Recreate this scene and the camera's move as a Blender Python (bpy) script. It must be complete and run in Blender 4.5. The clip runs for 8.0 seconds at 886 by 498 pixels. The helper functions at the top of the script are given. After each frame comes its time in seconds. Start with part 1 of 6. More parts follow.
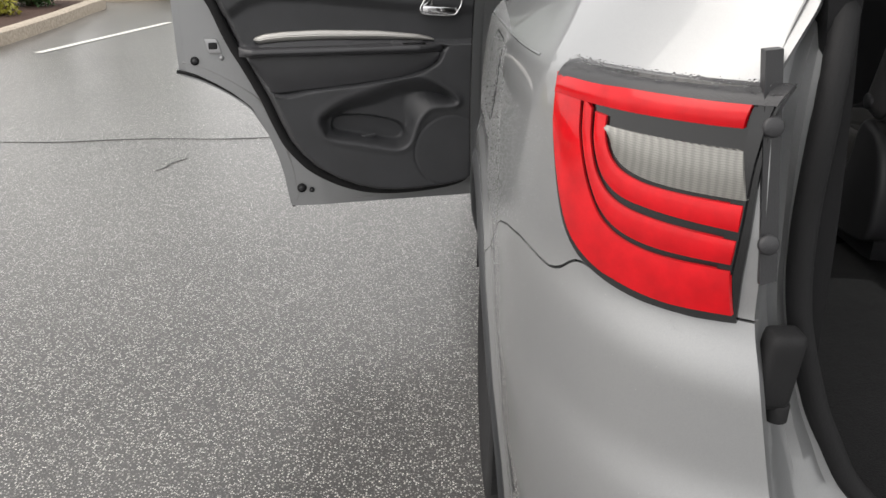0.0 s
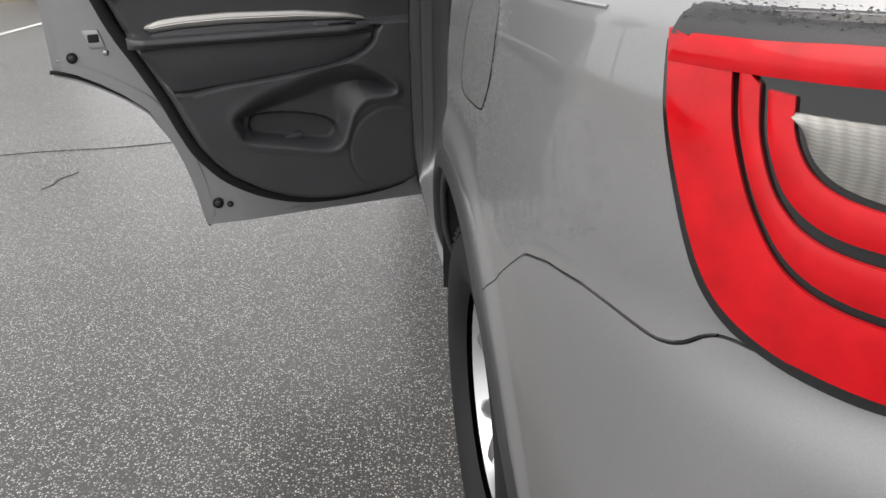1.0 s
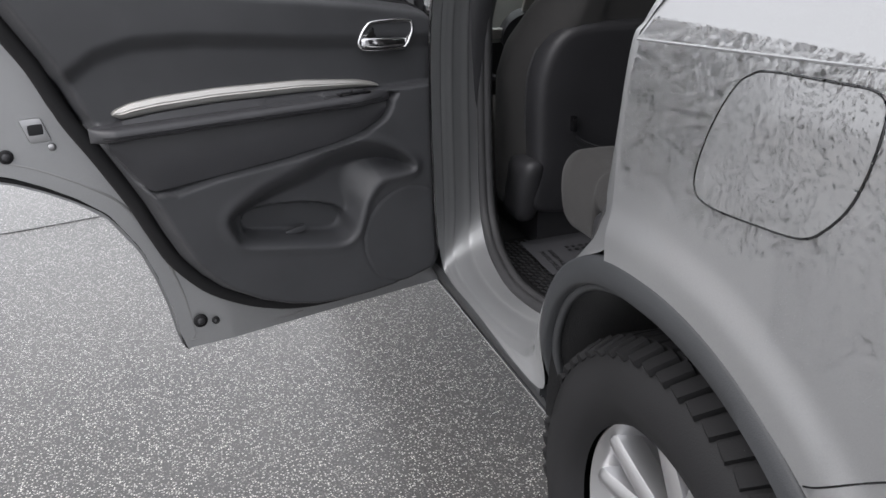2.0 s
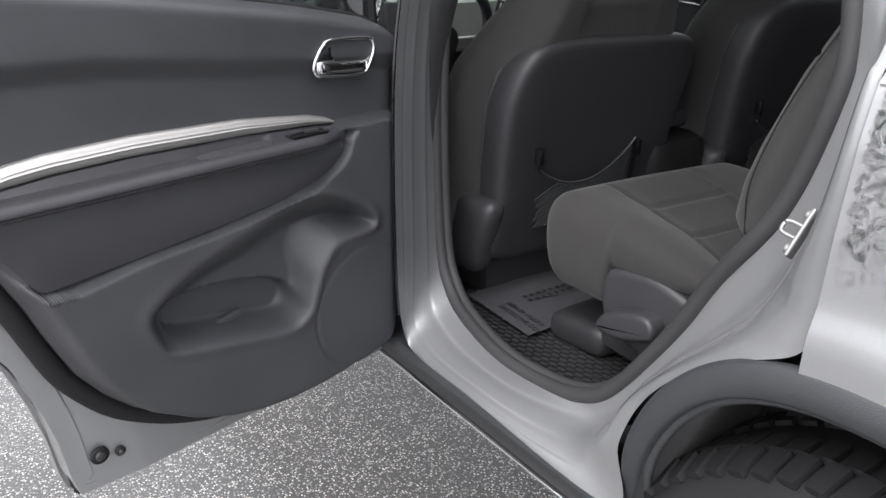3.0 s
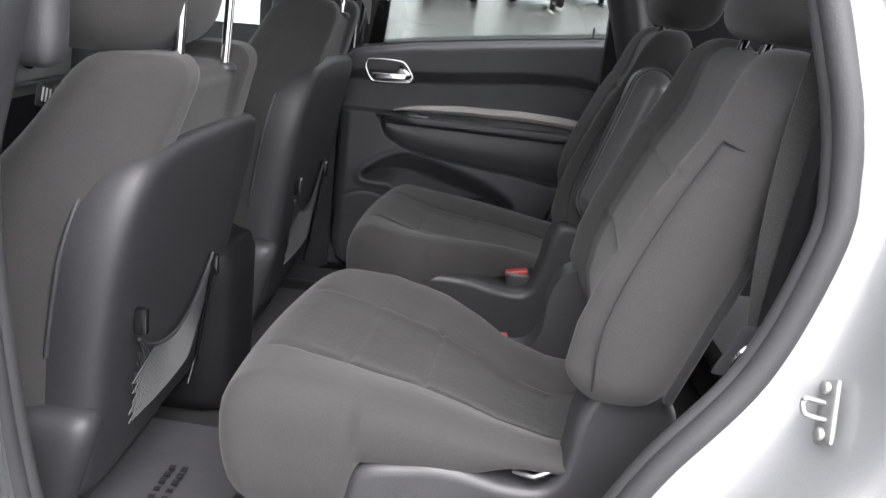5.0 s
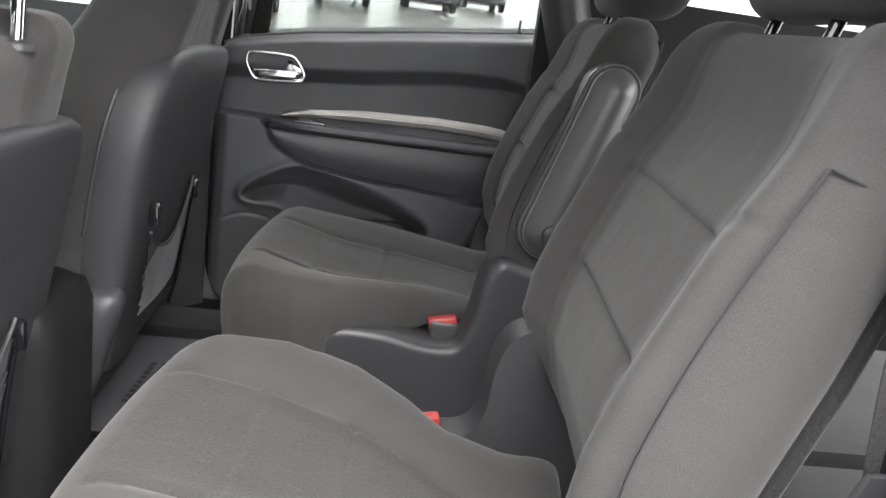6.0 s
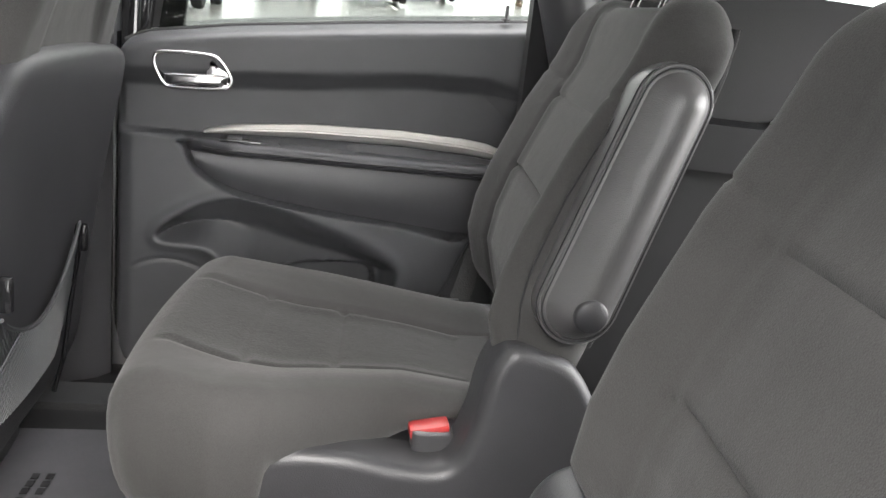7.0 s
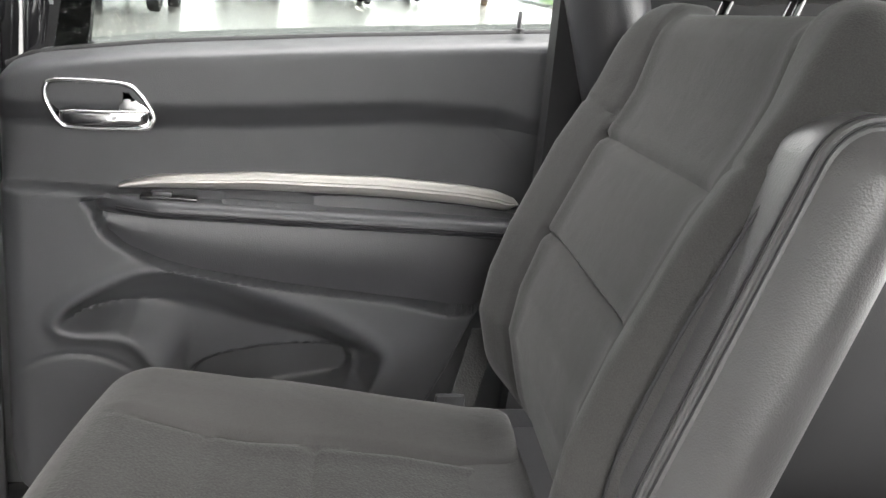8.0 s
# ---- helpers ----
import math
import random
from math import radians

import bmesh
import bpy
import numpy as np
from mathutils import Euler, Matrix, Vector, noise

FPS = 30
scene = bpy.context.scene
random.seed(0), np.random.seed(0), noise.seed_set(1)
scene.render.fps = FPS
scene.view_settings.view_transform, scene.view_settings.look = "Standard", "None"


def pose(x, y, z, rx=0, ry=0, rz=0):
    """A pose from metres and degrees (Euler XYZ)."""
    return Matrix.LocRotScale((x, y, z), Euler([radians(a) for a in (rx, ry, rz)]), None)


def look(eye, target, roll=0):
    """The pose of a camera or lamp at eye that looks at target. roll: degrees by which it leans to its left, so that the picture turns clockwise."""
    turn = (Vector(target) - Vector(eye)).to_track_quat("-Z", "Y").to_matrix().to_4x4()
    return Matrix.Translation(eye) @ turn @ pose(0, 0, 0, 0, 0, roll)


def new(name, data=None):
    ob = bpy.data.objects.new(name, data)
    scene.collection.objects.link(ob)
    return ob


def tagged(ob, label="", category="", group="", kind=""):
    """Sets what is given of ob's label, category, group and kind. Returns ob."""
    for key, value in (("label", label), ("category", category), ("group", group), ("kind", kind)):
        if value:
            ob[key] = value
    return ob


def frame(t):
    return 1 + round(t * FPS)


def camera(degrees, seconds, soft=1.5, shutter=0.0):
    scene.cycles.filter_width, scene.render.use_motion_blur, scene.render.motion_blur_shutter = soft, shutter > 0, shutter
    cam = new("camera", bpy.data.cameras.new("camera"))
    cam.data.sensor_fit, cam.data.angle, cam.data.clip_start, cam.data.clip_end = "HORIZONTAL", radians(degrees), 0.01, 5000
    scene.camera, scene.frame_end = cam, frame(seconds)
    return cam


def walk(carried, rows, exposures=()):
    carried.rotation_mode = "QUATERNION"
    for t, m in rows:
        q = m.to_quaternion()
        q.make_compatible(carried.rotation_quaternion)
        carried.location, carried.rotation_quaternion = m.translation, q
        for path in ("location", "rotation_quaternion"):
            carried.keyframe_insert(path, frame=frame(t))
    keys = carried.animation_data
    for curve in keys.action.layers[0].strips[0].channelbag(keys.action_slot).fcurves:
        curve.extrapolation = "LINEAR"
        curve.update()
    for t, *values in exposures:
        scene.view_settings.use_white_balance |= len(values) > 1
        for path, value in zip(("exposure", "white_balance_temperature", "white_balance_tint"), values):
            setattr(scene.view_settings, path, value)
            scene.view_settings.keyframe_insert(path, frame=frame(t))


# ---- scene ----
cam = camera(59.0, 8.0)
PATH = [
    (0, (0.003, 0.088, 1.386), (0.011, 1.918, 0.579), 0.4),
    (0.3, (-0.052, 0.184, 1.357), (-0.060, 2.006, 0.532), 0.1),
    (0.5, (-0.053, 0.271, 1.344), (-0.059, 2.093, 0.519), -2.8),
    (1, (-0.088, 0.459, 1.302), (0.132, 2.262, 0.465), -1.3),
    (1.3, (-0.196, 0.588, 1.302), (0.105, 2.392, 0.494), -1.6),
    (1.5, (-0.291, 0.696, 1.308), (0.135, 2.477, 0.504), -1.3),
    (1.7, (-0.369, 0.792, 1.319), (0.134, 2.564, 0.54), -1.5),
    (2.8, (-0.599, 1.378, 1.31), (0.326, 2.975, 0.538), -0.3),
    (3, (-0.646, 1.476, 1.308), (0.433, 2.972, 0.535), 0.9),
    (3.5, (-0.702, 1.709, 1.306), (0.678, 2.93, 0.528), 1.7),
    (3.6, (-0.692, 1.75, 1.299), (0.741, 2.909, 0.524), 1.8),
    (4, (-0.644, 1.938, 1.299), (1.006, 2.773, 0.539), 2.9),
    (4.4, (-0.595, 2.083, 1.303), (1.207, 2.637, 0.635), 4.7),
    (4.5, (-0.574, 2.132, 1.314), (1.256, 2.601, 0.656), 5.3),
    (5, (-0.498, 2.281, 1.313), (1.405, 2.304, 0.701), 6.9),
    (5.2, (-0.451, 2.308, 1.308), (1.456, 2.228, 0.709), 7.2),
    (6.3, (0.0, 2.311, 1.251), (1.902, 2.056, 0.689), 8.3),
    (6.5, (0.075, 2.302, 1.253), (1.975, 2.041, 0.687), 7.9),
    (7, (0.288, 2.305, 1.246), (2.172, 1.953, 0.674), 7.6),
    (7.5, (0.479, 2.298, 1.254), (2.347, 1.874, 0.681), 7.1),
    (8, (0.663, 2.292, 1.254), (2.534, 1.864, 0.69), 6.9),
]
walk(cam, [(t, look(eye, target, roll)) for t, eye, target, roll in PATH],
     exposures=((0.0, 1.05, 6800, 11), (1.0, 0.9, 6700, 12), (1.5, 1.0, 6450, 13), (2.8, 1.72, 6400, 13), (4.0, 2.6, 6400, 14), (5.0, 3.08, 6450, 13), (6.5, 4.0, 6700, 11), (8.0, 4.6, 6800, 10)))

# ---- light: a bright overcast sky ----
world = bpy.data.worlds.new("overcast_sky")
scene.world = world
world.use_nodes = True
wn, wl = world.node_tree.nodes, world.node_tree.links
sky = wn.new("ShaderNodeTexSky")
sky.sky_type, sky.sun_disc = "NISHITA", False
sky.sun_elevation, sky.sun_rotation = radians(54), radians(258)
sky.air_density, sky.dust_density, sky.ozone_density = 1.0, 4.0, 1.0
pale = wn.new("ShaderNodeHueSaturation")
pale.inputs["Saturation"].default_value = 0.22
wl.new(sky.outputs[0], pale.inputs["Color"])
cloud = wn.new("ShaderNodeMix")
cloud.data_type = "RGBA"
cloud.inputs[0].default_value = 0.8
cloud.inputs[7].default_value = (4.6, 4.7, 4.8, 1)
wl.new(pale.outputs[0], cloud.inputs[6])
wl.new(cloud.outputs[2], wn["Background"].inputs[0])
wn["Background"].inputs[1].default_value = 0.15
sun = bpy.data.lights.new("sun", "SUN")
sun.energy, sun.angle, sun.color = 0.7, radians(60), (1.0, 0.97, 0.93)
sun_ob = new("sun", sun)
sun_ob.matrix_world = look((-12, -3, 16), (0, 0, 0))


# ---- materials ----
def shader(name, color, rough=0.5, metal=0.0, coat=0.0, spec=0.5):
    m = bpy.data.materials.new(name)
    m.use_nodes = True
    b = m.node_tree.nodes["Principled BSDF"]
    b.inputs["Base Color"].default_value = (*color, 1)
    b.inputs["Roughness"].default_value = rough
    b.inputs["Metallic"].default_value = metal
    b.inputs["Coat Weight"].default_value = coat
    b.inputs["Coat Roughness"].default_value = 0.06
    b.inputs["Specular IOR Level"].default_value = spec
    return m, m.node_tree.nodes, m.node_tree.links, b


def coords(n, l, scale=(1, 1, 1)):
    tc = n.new("ShaderNodeTexCoord")
    mp = n.new("ShaderNodeMapping")
    mp.inputs["Scale"].default_value = scale
    l.new(tc.outputs["Object"], mp.inputs["Vector"])
    return mp.outputs[0]


def noise_tex(n, l, vec, scale, detail=4, rough=0.55):
    t = n.new("ShaderNodeTexNoise")
    t.inputs["Scale"].default_value, t.inputs["Detail"].default_value, t.inputs["Roughness"].default_value = scale, detail, rough
    l.new(vec, t.inputs["Vector"])
    return t.outputs["Fac"]


def ramp(n, l, fac, stops):
    r = n.new("ShaderNodeValToRGB")
    e = r.color_ramp.elements
    while len(e) < len(stops):
        e.new(0.5)
    for el, (pos, c) in zip(e, stops):
        el.position = pos
        el.color = (*c, 1) if len(c) == 3 else c
    l.new(fac, r.inputs[0])
    return r.outputs[0]


def mapped(n, l, fac, lo, hi, a=0.0, b=1.0):
    r = n.new("ShaderNodeMapRange")
    for k, v in zip(("From Min", "From Max", "To Min", "To Max"), (a, b, lo, hi)):
        r.inputs[k].default_value = v
    l.new(fac, r.inputs[0])
    return r.outputs[0]


def mixed(n, l, a, b, fac, mode="MIX"):
    x = n.new("ShaderNodeMix")
    x.data_type, x.blend_type = "RGBA", mode
    for s, v in ((6, a), (7, b), (0, fac)):
        if hasattr(v, "links"):
            l.new(v, x.inputs[s])
        elif s == 0:
            x.inputs[s].default_value = v
        else:
            x.inputs[s].default_value = (*v, 1)
    return x.outputs[2]


def bump(n, l, height, strength, dist, before=None):
    b = n.new("ShaderNodeBump")
    b.inputs["Strength"].default_value, b.inputs["Distance"].default_value = strength, dist
    l.new(height, b.inputs["Height"])
    if before is not None:
        l.new(before, b.inputs["Normal"])
    return b.outputs[0]


def plastic(name, color, rough, grain=900, depth=0.0006, vary=0.12):
    """Moulded plastic with a fine leather grain."""
    m, n, l, b = shader(name, color, rough)
    v = coords(n, l)
    big = noise_tex(n, l, v, 7, 4)
    dark, light = [c * (1 - vary) for c in color], [c * (1 + vary) for c in color]
    l.new(ramp(n, l, big, [(0.3, dark), (0.7, light)]), b.inputs["Base Color"])
    l.new(mapped(n, l, big, rough - 0.06, rough + 0.06), b.inputs["Roughness"])
    vo = n.new("ShaderNodeTexVoronoi")
    vo.inputs["Scale"].default_value = grain
    l.new(v, vo.inputs["Vector"])
    l.new(bump(n, l, vo.outputs["Distance"], 0.35, depth), b.inputs["Normal"])
    return m


def cloth(name, color, weave=900, depth=0.0012, fleck=0.25):
    """Knitted seat cloth: a fine cross weave with flecks and soft wear."""
    m, n, l, b = shader(name, color, 0.92, spec=0.2)
    v = coords(n, l)
    fine = noise_tex(n, l, v, weave, 2, 0.7)
    soft = noise_tex(n, l, v, 9, 5)
    c1 = ramp(n, l, fine, [(0.3, [c * (1 - fleck) for c in color]), (0.7, [c * (1 + fleck) for c in color])])
    c2 = mixed(n, l, c1, [c * 1.35 for c in color], mapped(n, l, soft, 0.0, 0.5, 0.45, 0.8))
    l.new(c2, b.inputs["Base Color"])
    b.inputs["Sheen Weight"].default_value, b.inputs["Sheen Roughness"].default_value = 0.13, 0.5
    w = n.new("ShaderNodeTexVoronoi")
    w.inputs["Scale"].default_value = weave * 0.8
    l.new(v, w.inputs["Vector"])
    crease = noise_tex(n, l, coords(n, l, (1, 0.35, 0.6)), 22, 3)
    nb = bump(n, l, crease, 0.22, 0.004, bump(n, l, soft, 0.35, 0.007))
    l.new(bump(n, l, w.outputs["Distance"], 0.22, depth, nb), b.inputs["Normal"])
    return m


def paint(name, color):
    """Silver metallic car paint under clear coat, with small drops of rain."""
    m, n, l, b = shader(name, color, 0.45, 0.62, 1.0)
    v = coords(n, l)
    flake = n.new("ShaderNodeTexVoronoi")
    flake.inputs["Scale"].default_value = 2600
    l.new(v, flake.inputs["Vector"])
    soft = noise_tex(n, l, v, 5, 4)
    c = mixed(n, l, ramp(n, l, flake.outputs["Color"], [(0.0, [k * 0.86 for k in color]), (1.0, [k * 1.12 for k in color])]),
              [k * 0.9 for k in color], mapped(n, l, soft, 0.0, 0.5, 0.4, 0.75))
    l.new(c, b.inputs["Base Color"])
    l.new(mapped(n, l, soft, 0.40, 0.50), b.inputs["Roughness"])
    b.inputs["Coat Roughness"].default_value = 0.035
    return m


PAINT = paint("silver_paint", (0.335, 0.34, 0.345))
DOOR_BLACK = plastic("door_plastic", (0.050, 0.051, 0.055), 0.46)
# Paler vinyl than soft_vinyl; window light on it is also put into this colour.
ARM_VINYL = plastic("armrest_vinyl", (0.078, 0.076, 0.078), 0.36, 700)
SOFT_BLACK = plastic("soft_vinyl", (0.044, 0.044, 0.048), 0.40, 700)
SEAL = plastic("seal_rubber", (0.034, 0.034, 0.036), 0.62, 400)
TRIM_BLACK = plastic("trim_black", (0.012, 0.012, 0.013), 0.6, 600)
TRIM_BLACK.node_tree.nodes["Principled BSDF"].inputs["Specular IOR Level"].default_value = 0.2
SEAT_BLACK = plastic("seat_back_plastic", (0.029, 0.029, 0.032), 0.5, 600)
DARK_PLASTIC = plastic("dark_plastic", (0.036, 0.036, 0.039), 0.42, 600)
CLADDING = plastic("grey_cladding", (0.045, 0.047, 0.05), 0.5, 500)
MOULDING = plastic("arch_plastic", (0.032, 0.034, 0.037), 0.55, 500)
RUBBER = plastic("rubber", (0.014, 0.014, 0.015), 0.72, 400)
RUBBER.node_tree.nodes["Principled BSDF"].inputs["Specular IOR Level"].default_value = 0.3
CLOTH = cloth("seat_cloth", (0.0370, 0.0361, 0.0358))
CLOTH_IN = cloth("seat_cloth_insert", (0.030, 0.0298, 0.0295), 420, 0.002, 0.35)
CARPET = cloth("carpet", (0.018, 0.018, 0.019), 500, 0.003, 0.5)
LINER = plastic("headliner", (0.72, 0.71, 0.69), 0.9, 500)
CHROME = shader("chrome", (0.75, 0.75, 0.76), 0.09, 1.0)[0]
ZINC = shader("zinc_plate", (0.3, 0.3, 0.3), 0.42, 0.7)[0]
STEEL = shader("bare_steel", (0.45, 0.45, 0.46), 0.35, 1.0)[0]
GLOSS_BLACK = shader("gloss_black", (0.008, 0.008, 0.009), 0.1, 0, 0.3)[0]


def brushed(name, color):
    m, n, l, b = shader(name, color, 0.42, 0.75)
    v = coords(n, l, (6, 6, 900))
    s = noise_tex(n, l, v, 3, 3)
    l.new(ramp(n, l, s, [(0.25, [c * 0.82 for c in color]), (0.75, [min(1, c * 1.1) for c in color])]), b.inputs["Base Color"])
    l.new(mapped(n, l, s, 0.38, 0.48), b.inputs["Roughness"])
    return m


SATIN = brushed("satin_trim", (0.56, 0.545, 0.52))
ALLOY = shader("alloy", (0.6, 0.6, 0.61), 0.3, 0.85, 0.5)[0]
RED_PLASTIC = shader("red_button", (0.34, 0.03, 0.03), 0.35)[0]


def lens(name, color, rough=0.06, trans=0.0):
    m, n, l, b = shader(name, color, rough, 0, 1.0)
    b.inputs["Transmission Weight"].default_value = trans
    v = coords(n, l)
    s = noise_tex(n, l, v, 30, 3)
    l.new(ramp(n, l, s, [(0.3, [c * 0.8 for c in color]), (0.75, [min(1, c * 1.1) for c in color])]), b.inputs["Base Color"])
    return m


RED_LENS = lens("red_lens", (0.62, 0.003, 0.009), 0.10)
RED_LENS.node_tree.nodes["Principled BSDF"].inputs["Coat Weight"].default_value = 0.15
RED_LENS.node_tree.nodes["Principled BSDF"].inputs["Specular IOR Level"].default_value = 0.3


def glass(name, tint):
    m, n, l, b = shader(name, (1, 1, 1), 0.0)
    out = n["Material Output"]
    tr, gl, mx = n.new("ShaderNodeBsdfTransparent"), n.new("ShaderNodeBsdfGlossy"), n.new("ShaderNodeMixShader")
    fr = n.new("ShaderNodeFresnel")
    tr.inputs[0].default_value = (*tint, 1)
    gl.inputs["Roughness"].default_value = 0.02
    v = coords(n, l)
    vo = n.new("ShaderNodeTexVoronoi")
    vo.inputs["Scale"].default_value = 95
    l.new(v, vo.inputs["Vector"])
    drop = mapped(n, l, vo.outputs["Distance"], 1, 0, 0.0, 0.4)
    nb = bump(n, l, drop, 0.6, 0.003)
    l.new(nb, gl.inputs["Normal"])
    l.new(fr.outputs[0], mx.inputs[0])
    l.new(tr.outputs[0], mx.inputs[1])
    l.new(gl.outputs[0], mx.inputs[2])
    l.new(mx.outputs[0], out.inputs["Surface"])
    return m


def water():
    m, n, l, b = shader("rain_water", (1, 1, 1), 0.0)
    b.inputs["Transmission Weight"].default_value = 1.0
    b.inputs["IOR"].default_value = 1.33
    return m


WATER = water()
GLASS = glass("window_glass", (0.78, 0.81, 0.80))
PRIVACY = glass("privacy_glass", (0.45, 0.47, 0.455))
TINTED = glass("tinted_glass", (0.5, 0.53, 0.52))


def asphalt():
    m, n, l, b = shader("wet_asphalt", (0.06, 0.06, 0.06), 0.5, 0, 0.9)
    b.inputs["Coat Roughness"].default_value = 0.30
    v = coords(n, l)
    st = n.new("ShaderNodeTexVoronoi")
    st.inputs["Scale"].default_value = 165
    l.new(v, st.inputs["Vector"])
    st2 = n.new("ShaderNodeTexVoronoi")
    st2.inputs["Scale"].default_value = 420
    l.new(v, st2.inputs["Vector"])
    sep = n.new("ShaderNodeSeparateColor")
    l.new(st.outputs["Color"], sep.inputs[0])
    stone = ramp(n, l, sep.outputs[0], [(0.0, (0.016, 0.016, 0.015)), (0.28, (0.10, 0.095, 0.09)), (0.55, (0.36, 0.345, 0.325)), (0.88, (0.95, 0.92, 0.87))])
    tar = mapped(n, l, st.outputs["Distance"], 0, 1, 0.24, 0.52)
    c = mixed(n, l, stone, (0.012, 0.012, 0.012), tar)
    wide = noise_tex(n, l, v, 0.7, 5)
    c = mixed(n, l, c, (0.34, 0.32, 0.30), mapped(n, l, wide, 0.03, 0.22, 0.35, 0.75))
    l.new(c, b.inputs["Base Color"])
    l.new(mapped(n, l, wide, 0.10, 0.24, 0.3, 0.7), b.inputs["Roughness"])
    h = mixed(n, l, mapped(n, l, st.outputs["Distance"], 1, 0, 0, 0.7), mapped(n, l, st2.outputs["Distance"], 1, 0, 0, 0.7), 0.3)
    l.new(bump(n, l, h, 1.0, 0.008), b.inputs["Normal"])
    return m


ASPHALT = asphalt()


def simple(name, color, rough=0.8, scale=20, vary=0.3, depth=0.003):
    m, n, l, b = shader(name, color, rough)
    v = coords(n, l)
    s = noise_tex(n, l, v, scale, 6, 0.65)
    l.new(ramp(n, l, s, [(0.3, [c * (1 - vary) for c in color]), (0.7, [c * (1 + vary) for c in color])]), b.inputs["Base Color"])
    l.new(bump(n, l, s, 0.5, depth), b.inputs["Normal"])
    return m


TAR = simple("tar_joint", (0.035, 0.034, 0.033), 0.5, 60)
CONCRETE = simple("kerb_concrete", (0.42, 0.36, 0.29), 0.8, 30)
MULCH = simple("mulch", (0.06, 0.03, 0.02), 0.9, 60, 0.6, 0.02)
LEAF = simple("leaf_green", (0.05, 0.11, 0.03), 0.5, 12, 0.5)
LEAF_YELLOW = simple("leaf_yellow", (0.28, 0.27, 0.03), 0.5, 12, 0.4)
BARK = simple("bark", (0.09, 0.06, 0.04), 0.9, 40, 0.4, 0.01)
GRASS = simple("grass", (0.07, 0.13, 0.03), 0.8, 25, 0.4, 0.02)
LINE = simple("road_paint", (0.62, 0.61, 0.58), 0.6, 40, 0.15, 0.002)
PAPER = simple("mat_paper", (0.06, 0.06, 0.067), 0.75, 8, 0.12, 0.004)
INK = shader("ink", (0.012, 0.012, 0.014), 0.7)[0]
WHITE = shader("white_print", (0.4, 0.4, 0.4), 0.6)[0]
DASH = plastic("dash_grey", (0.34, 0.355, 0.335), 0.6, 700)


# ---- mesh helpers ----
WORLD_OF = {}


def thing(name, place=(0, 0, 0), label="", category="", group="", kind=""):
    e = new(name)
    e.empty_display_size = 0.1
    e.matrix_basis = Matrix.Translation(place)
    WORLD_OF[e] = e.matrix_basis.copy()
    return tagged(e, label, category, group, kind)


def part(name, shape, material, parent=None, label="", smooth=True):
    """One mesh object from (vertices, faces) in world metres, hung under parent."""
    verts, faces = shape
    me = bpy.data.meshes.new(name)
    me.from_pydata([tuple(map(float, v)) for v in verts], [], faces)
    bm = bmesh.new()
    bm.from_mesh(me)
    bmesh.ops.remove_doubles(bm, verts=bm.verts, dist=1e-5)
    bmesh.ops.recalc_face_normals(bm, faces=bm.faces)
    bm.to_mesh(me)
    bm.free()
    if smooth:
        me.polygons.foreach_set("use_smooth", [True] * len(me.polygons))
        me.set_sharp_from_angle(angle=radians(48))
    me.materials.append(material)
    ob = new(name, me)
    WORLD_OF[ob] = Matrix()
    if parent is not None:
        ob.parent = parent
        ob.matrix_parent_inverse = WORLD_OF[parent].inverted()
    if label:
        ob["label"] = label
    return ob


def put(shape, m):
    return [m @ Vector(v) for v in shape[0]], shape[1]


def join(*shapes):
    vs, fs = [], []
    for v, f in shapes:
        k = len(vs)
        vs += list(v)
        fs += [tuple(i + k for i in q) for q in f]
    return vs, fs


def grid(fn, nu, nv, close=False):
    vs = [fn(i / (nu - (0 if close else 1)), j / (nv - 1)) for i in range(nu) for j in range(nv)]
    fs = []
    for i in range(nu if close else nu - 1):
        k = (i + 1) % nu
        for j in range(nv - 1):
            fs.append((i * nv + j, k * nv + j, k * nv + j + 1, i * nv + j + 1))
    return vs, fs


def slab(fn, nu, nv, depth):
    """A sheet with thickness: depth is a vector, or a function of u, v that gives one."""
    top, fs = grid(fn, nu, nv)
    dep = depth if callable(depth) else (lambda a, b: Vector(depth))
    low = [Vector(p) + dep(i // nv / (nu - 1), i % nv / (nv - 1)) for i, p in enumerate(top)]
    n = len(top)
    out = list(fs) + [tuple(n + i for i in reversed(q)) for q in fs]
    rim = [i * nv for i in range(nu)] + [(nu - 1) * nv + j for j in range(1, nv)] + [i * nv + nv - 1 for i in range(nu - 2, -1, -1)] + list(range(nv - 2, 0, -1))
    for a, b in zip(rim, rim[1:] + rim[:1]):
        out.append((a, n + a, n + b, b))
    return top + low, out


def smooth_path(pts, n=8, closed=False):
    """A Catmull-Rom curve through pts."""
    p = [Vector(q) for q in pts]
    if closed:
        p = [p[-1]] + p + [p[0], p[1]]
    else:
        p = [p[0] * 2 - p[1]] + p + [p[-1] * 2 - p[-2]]
    out = []
    for i in range(1, len(p) - 2):
        for k in range(n):
            t = k / n
            out.append(0.5 * (2 * p[i] + (p[i + 1] - p[i - 1]) * t + (2 * p[i - 1] - 5 * p[i] + 4 * p[i + 1] - p[i + 2]) * t * t
                              + (3 * p[i] - p[i - 1] - 3 * p[i + 1] + p[i + 2]) * t ** 3))
    if not closed:
        out.append(p[-2])
    return out


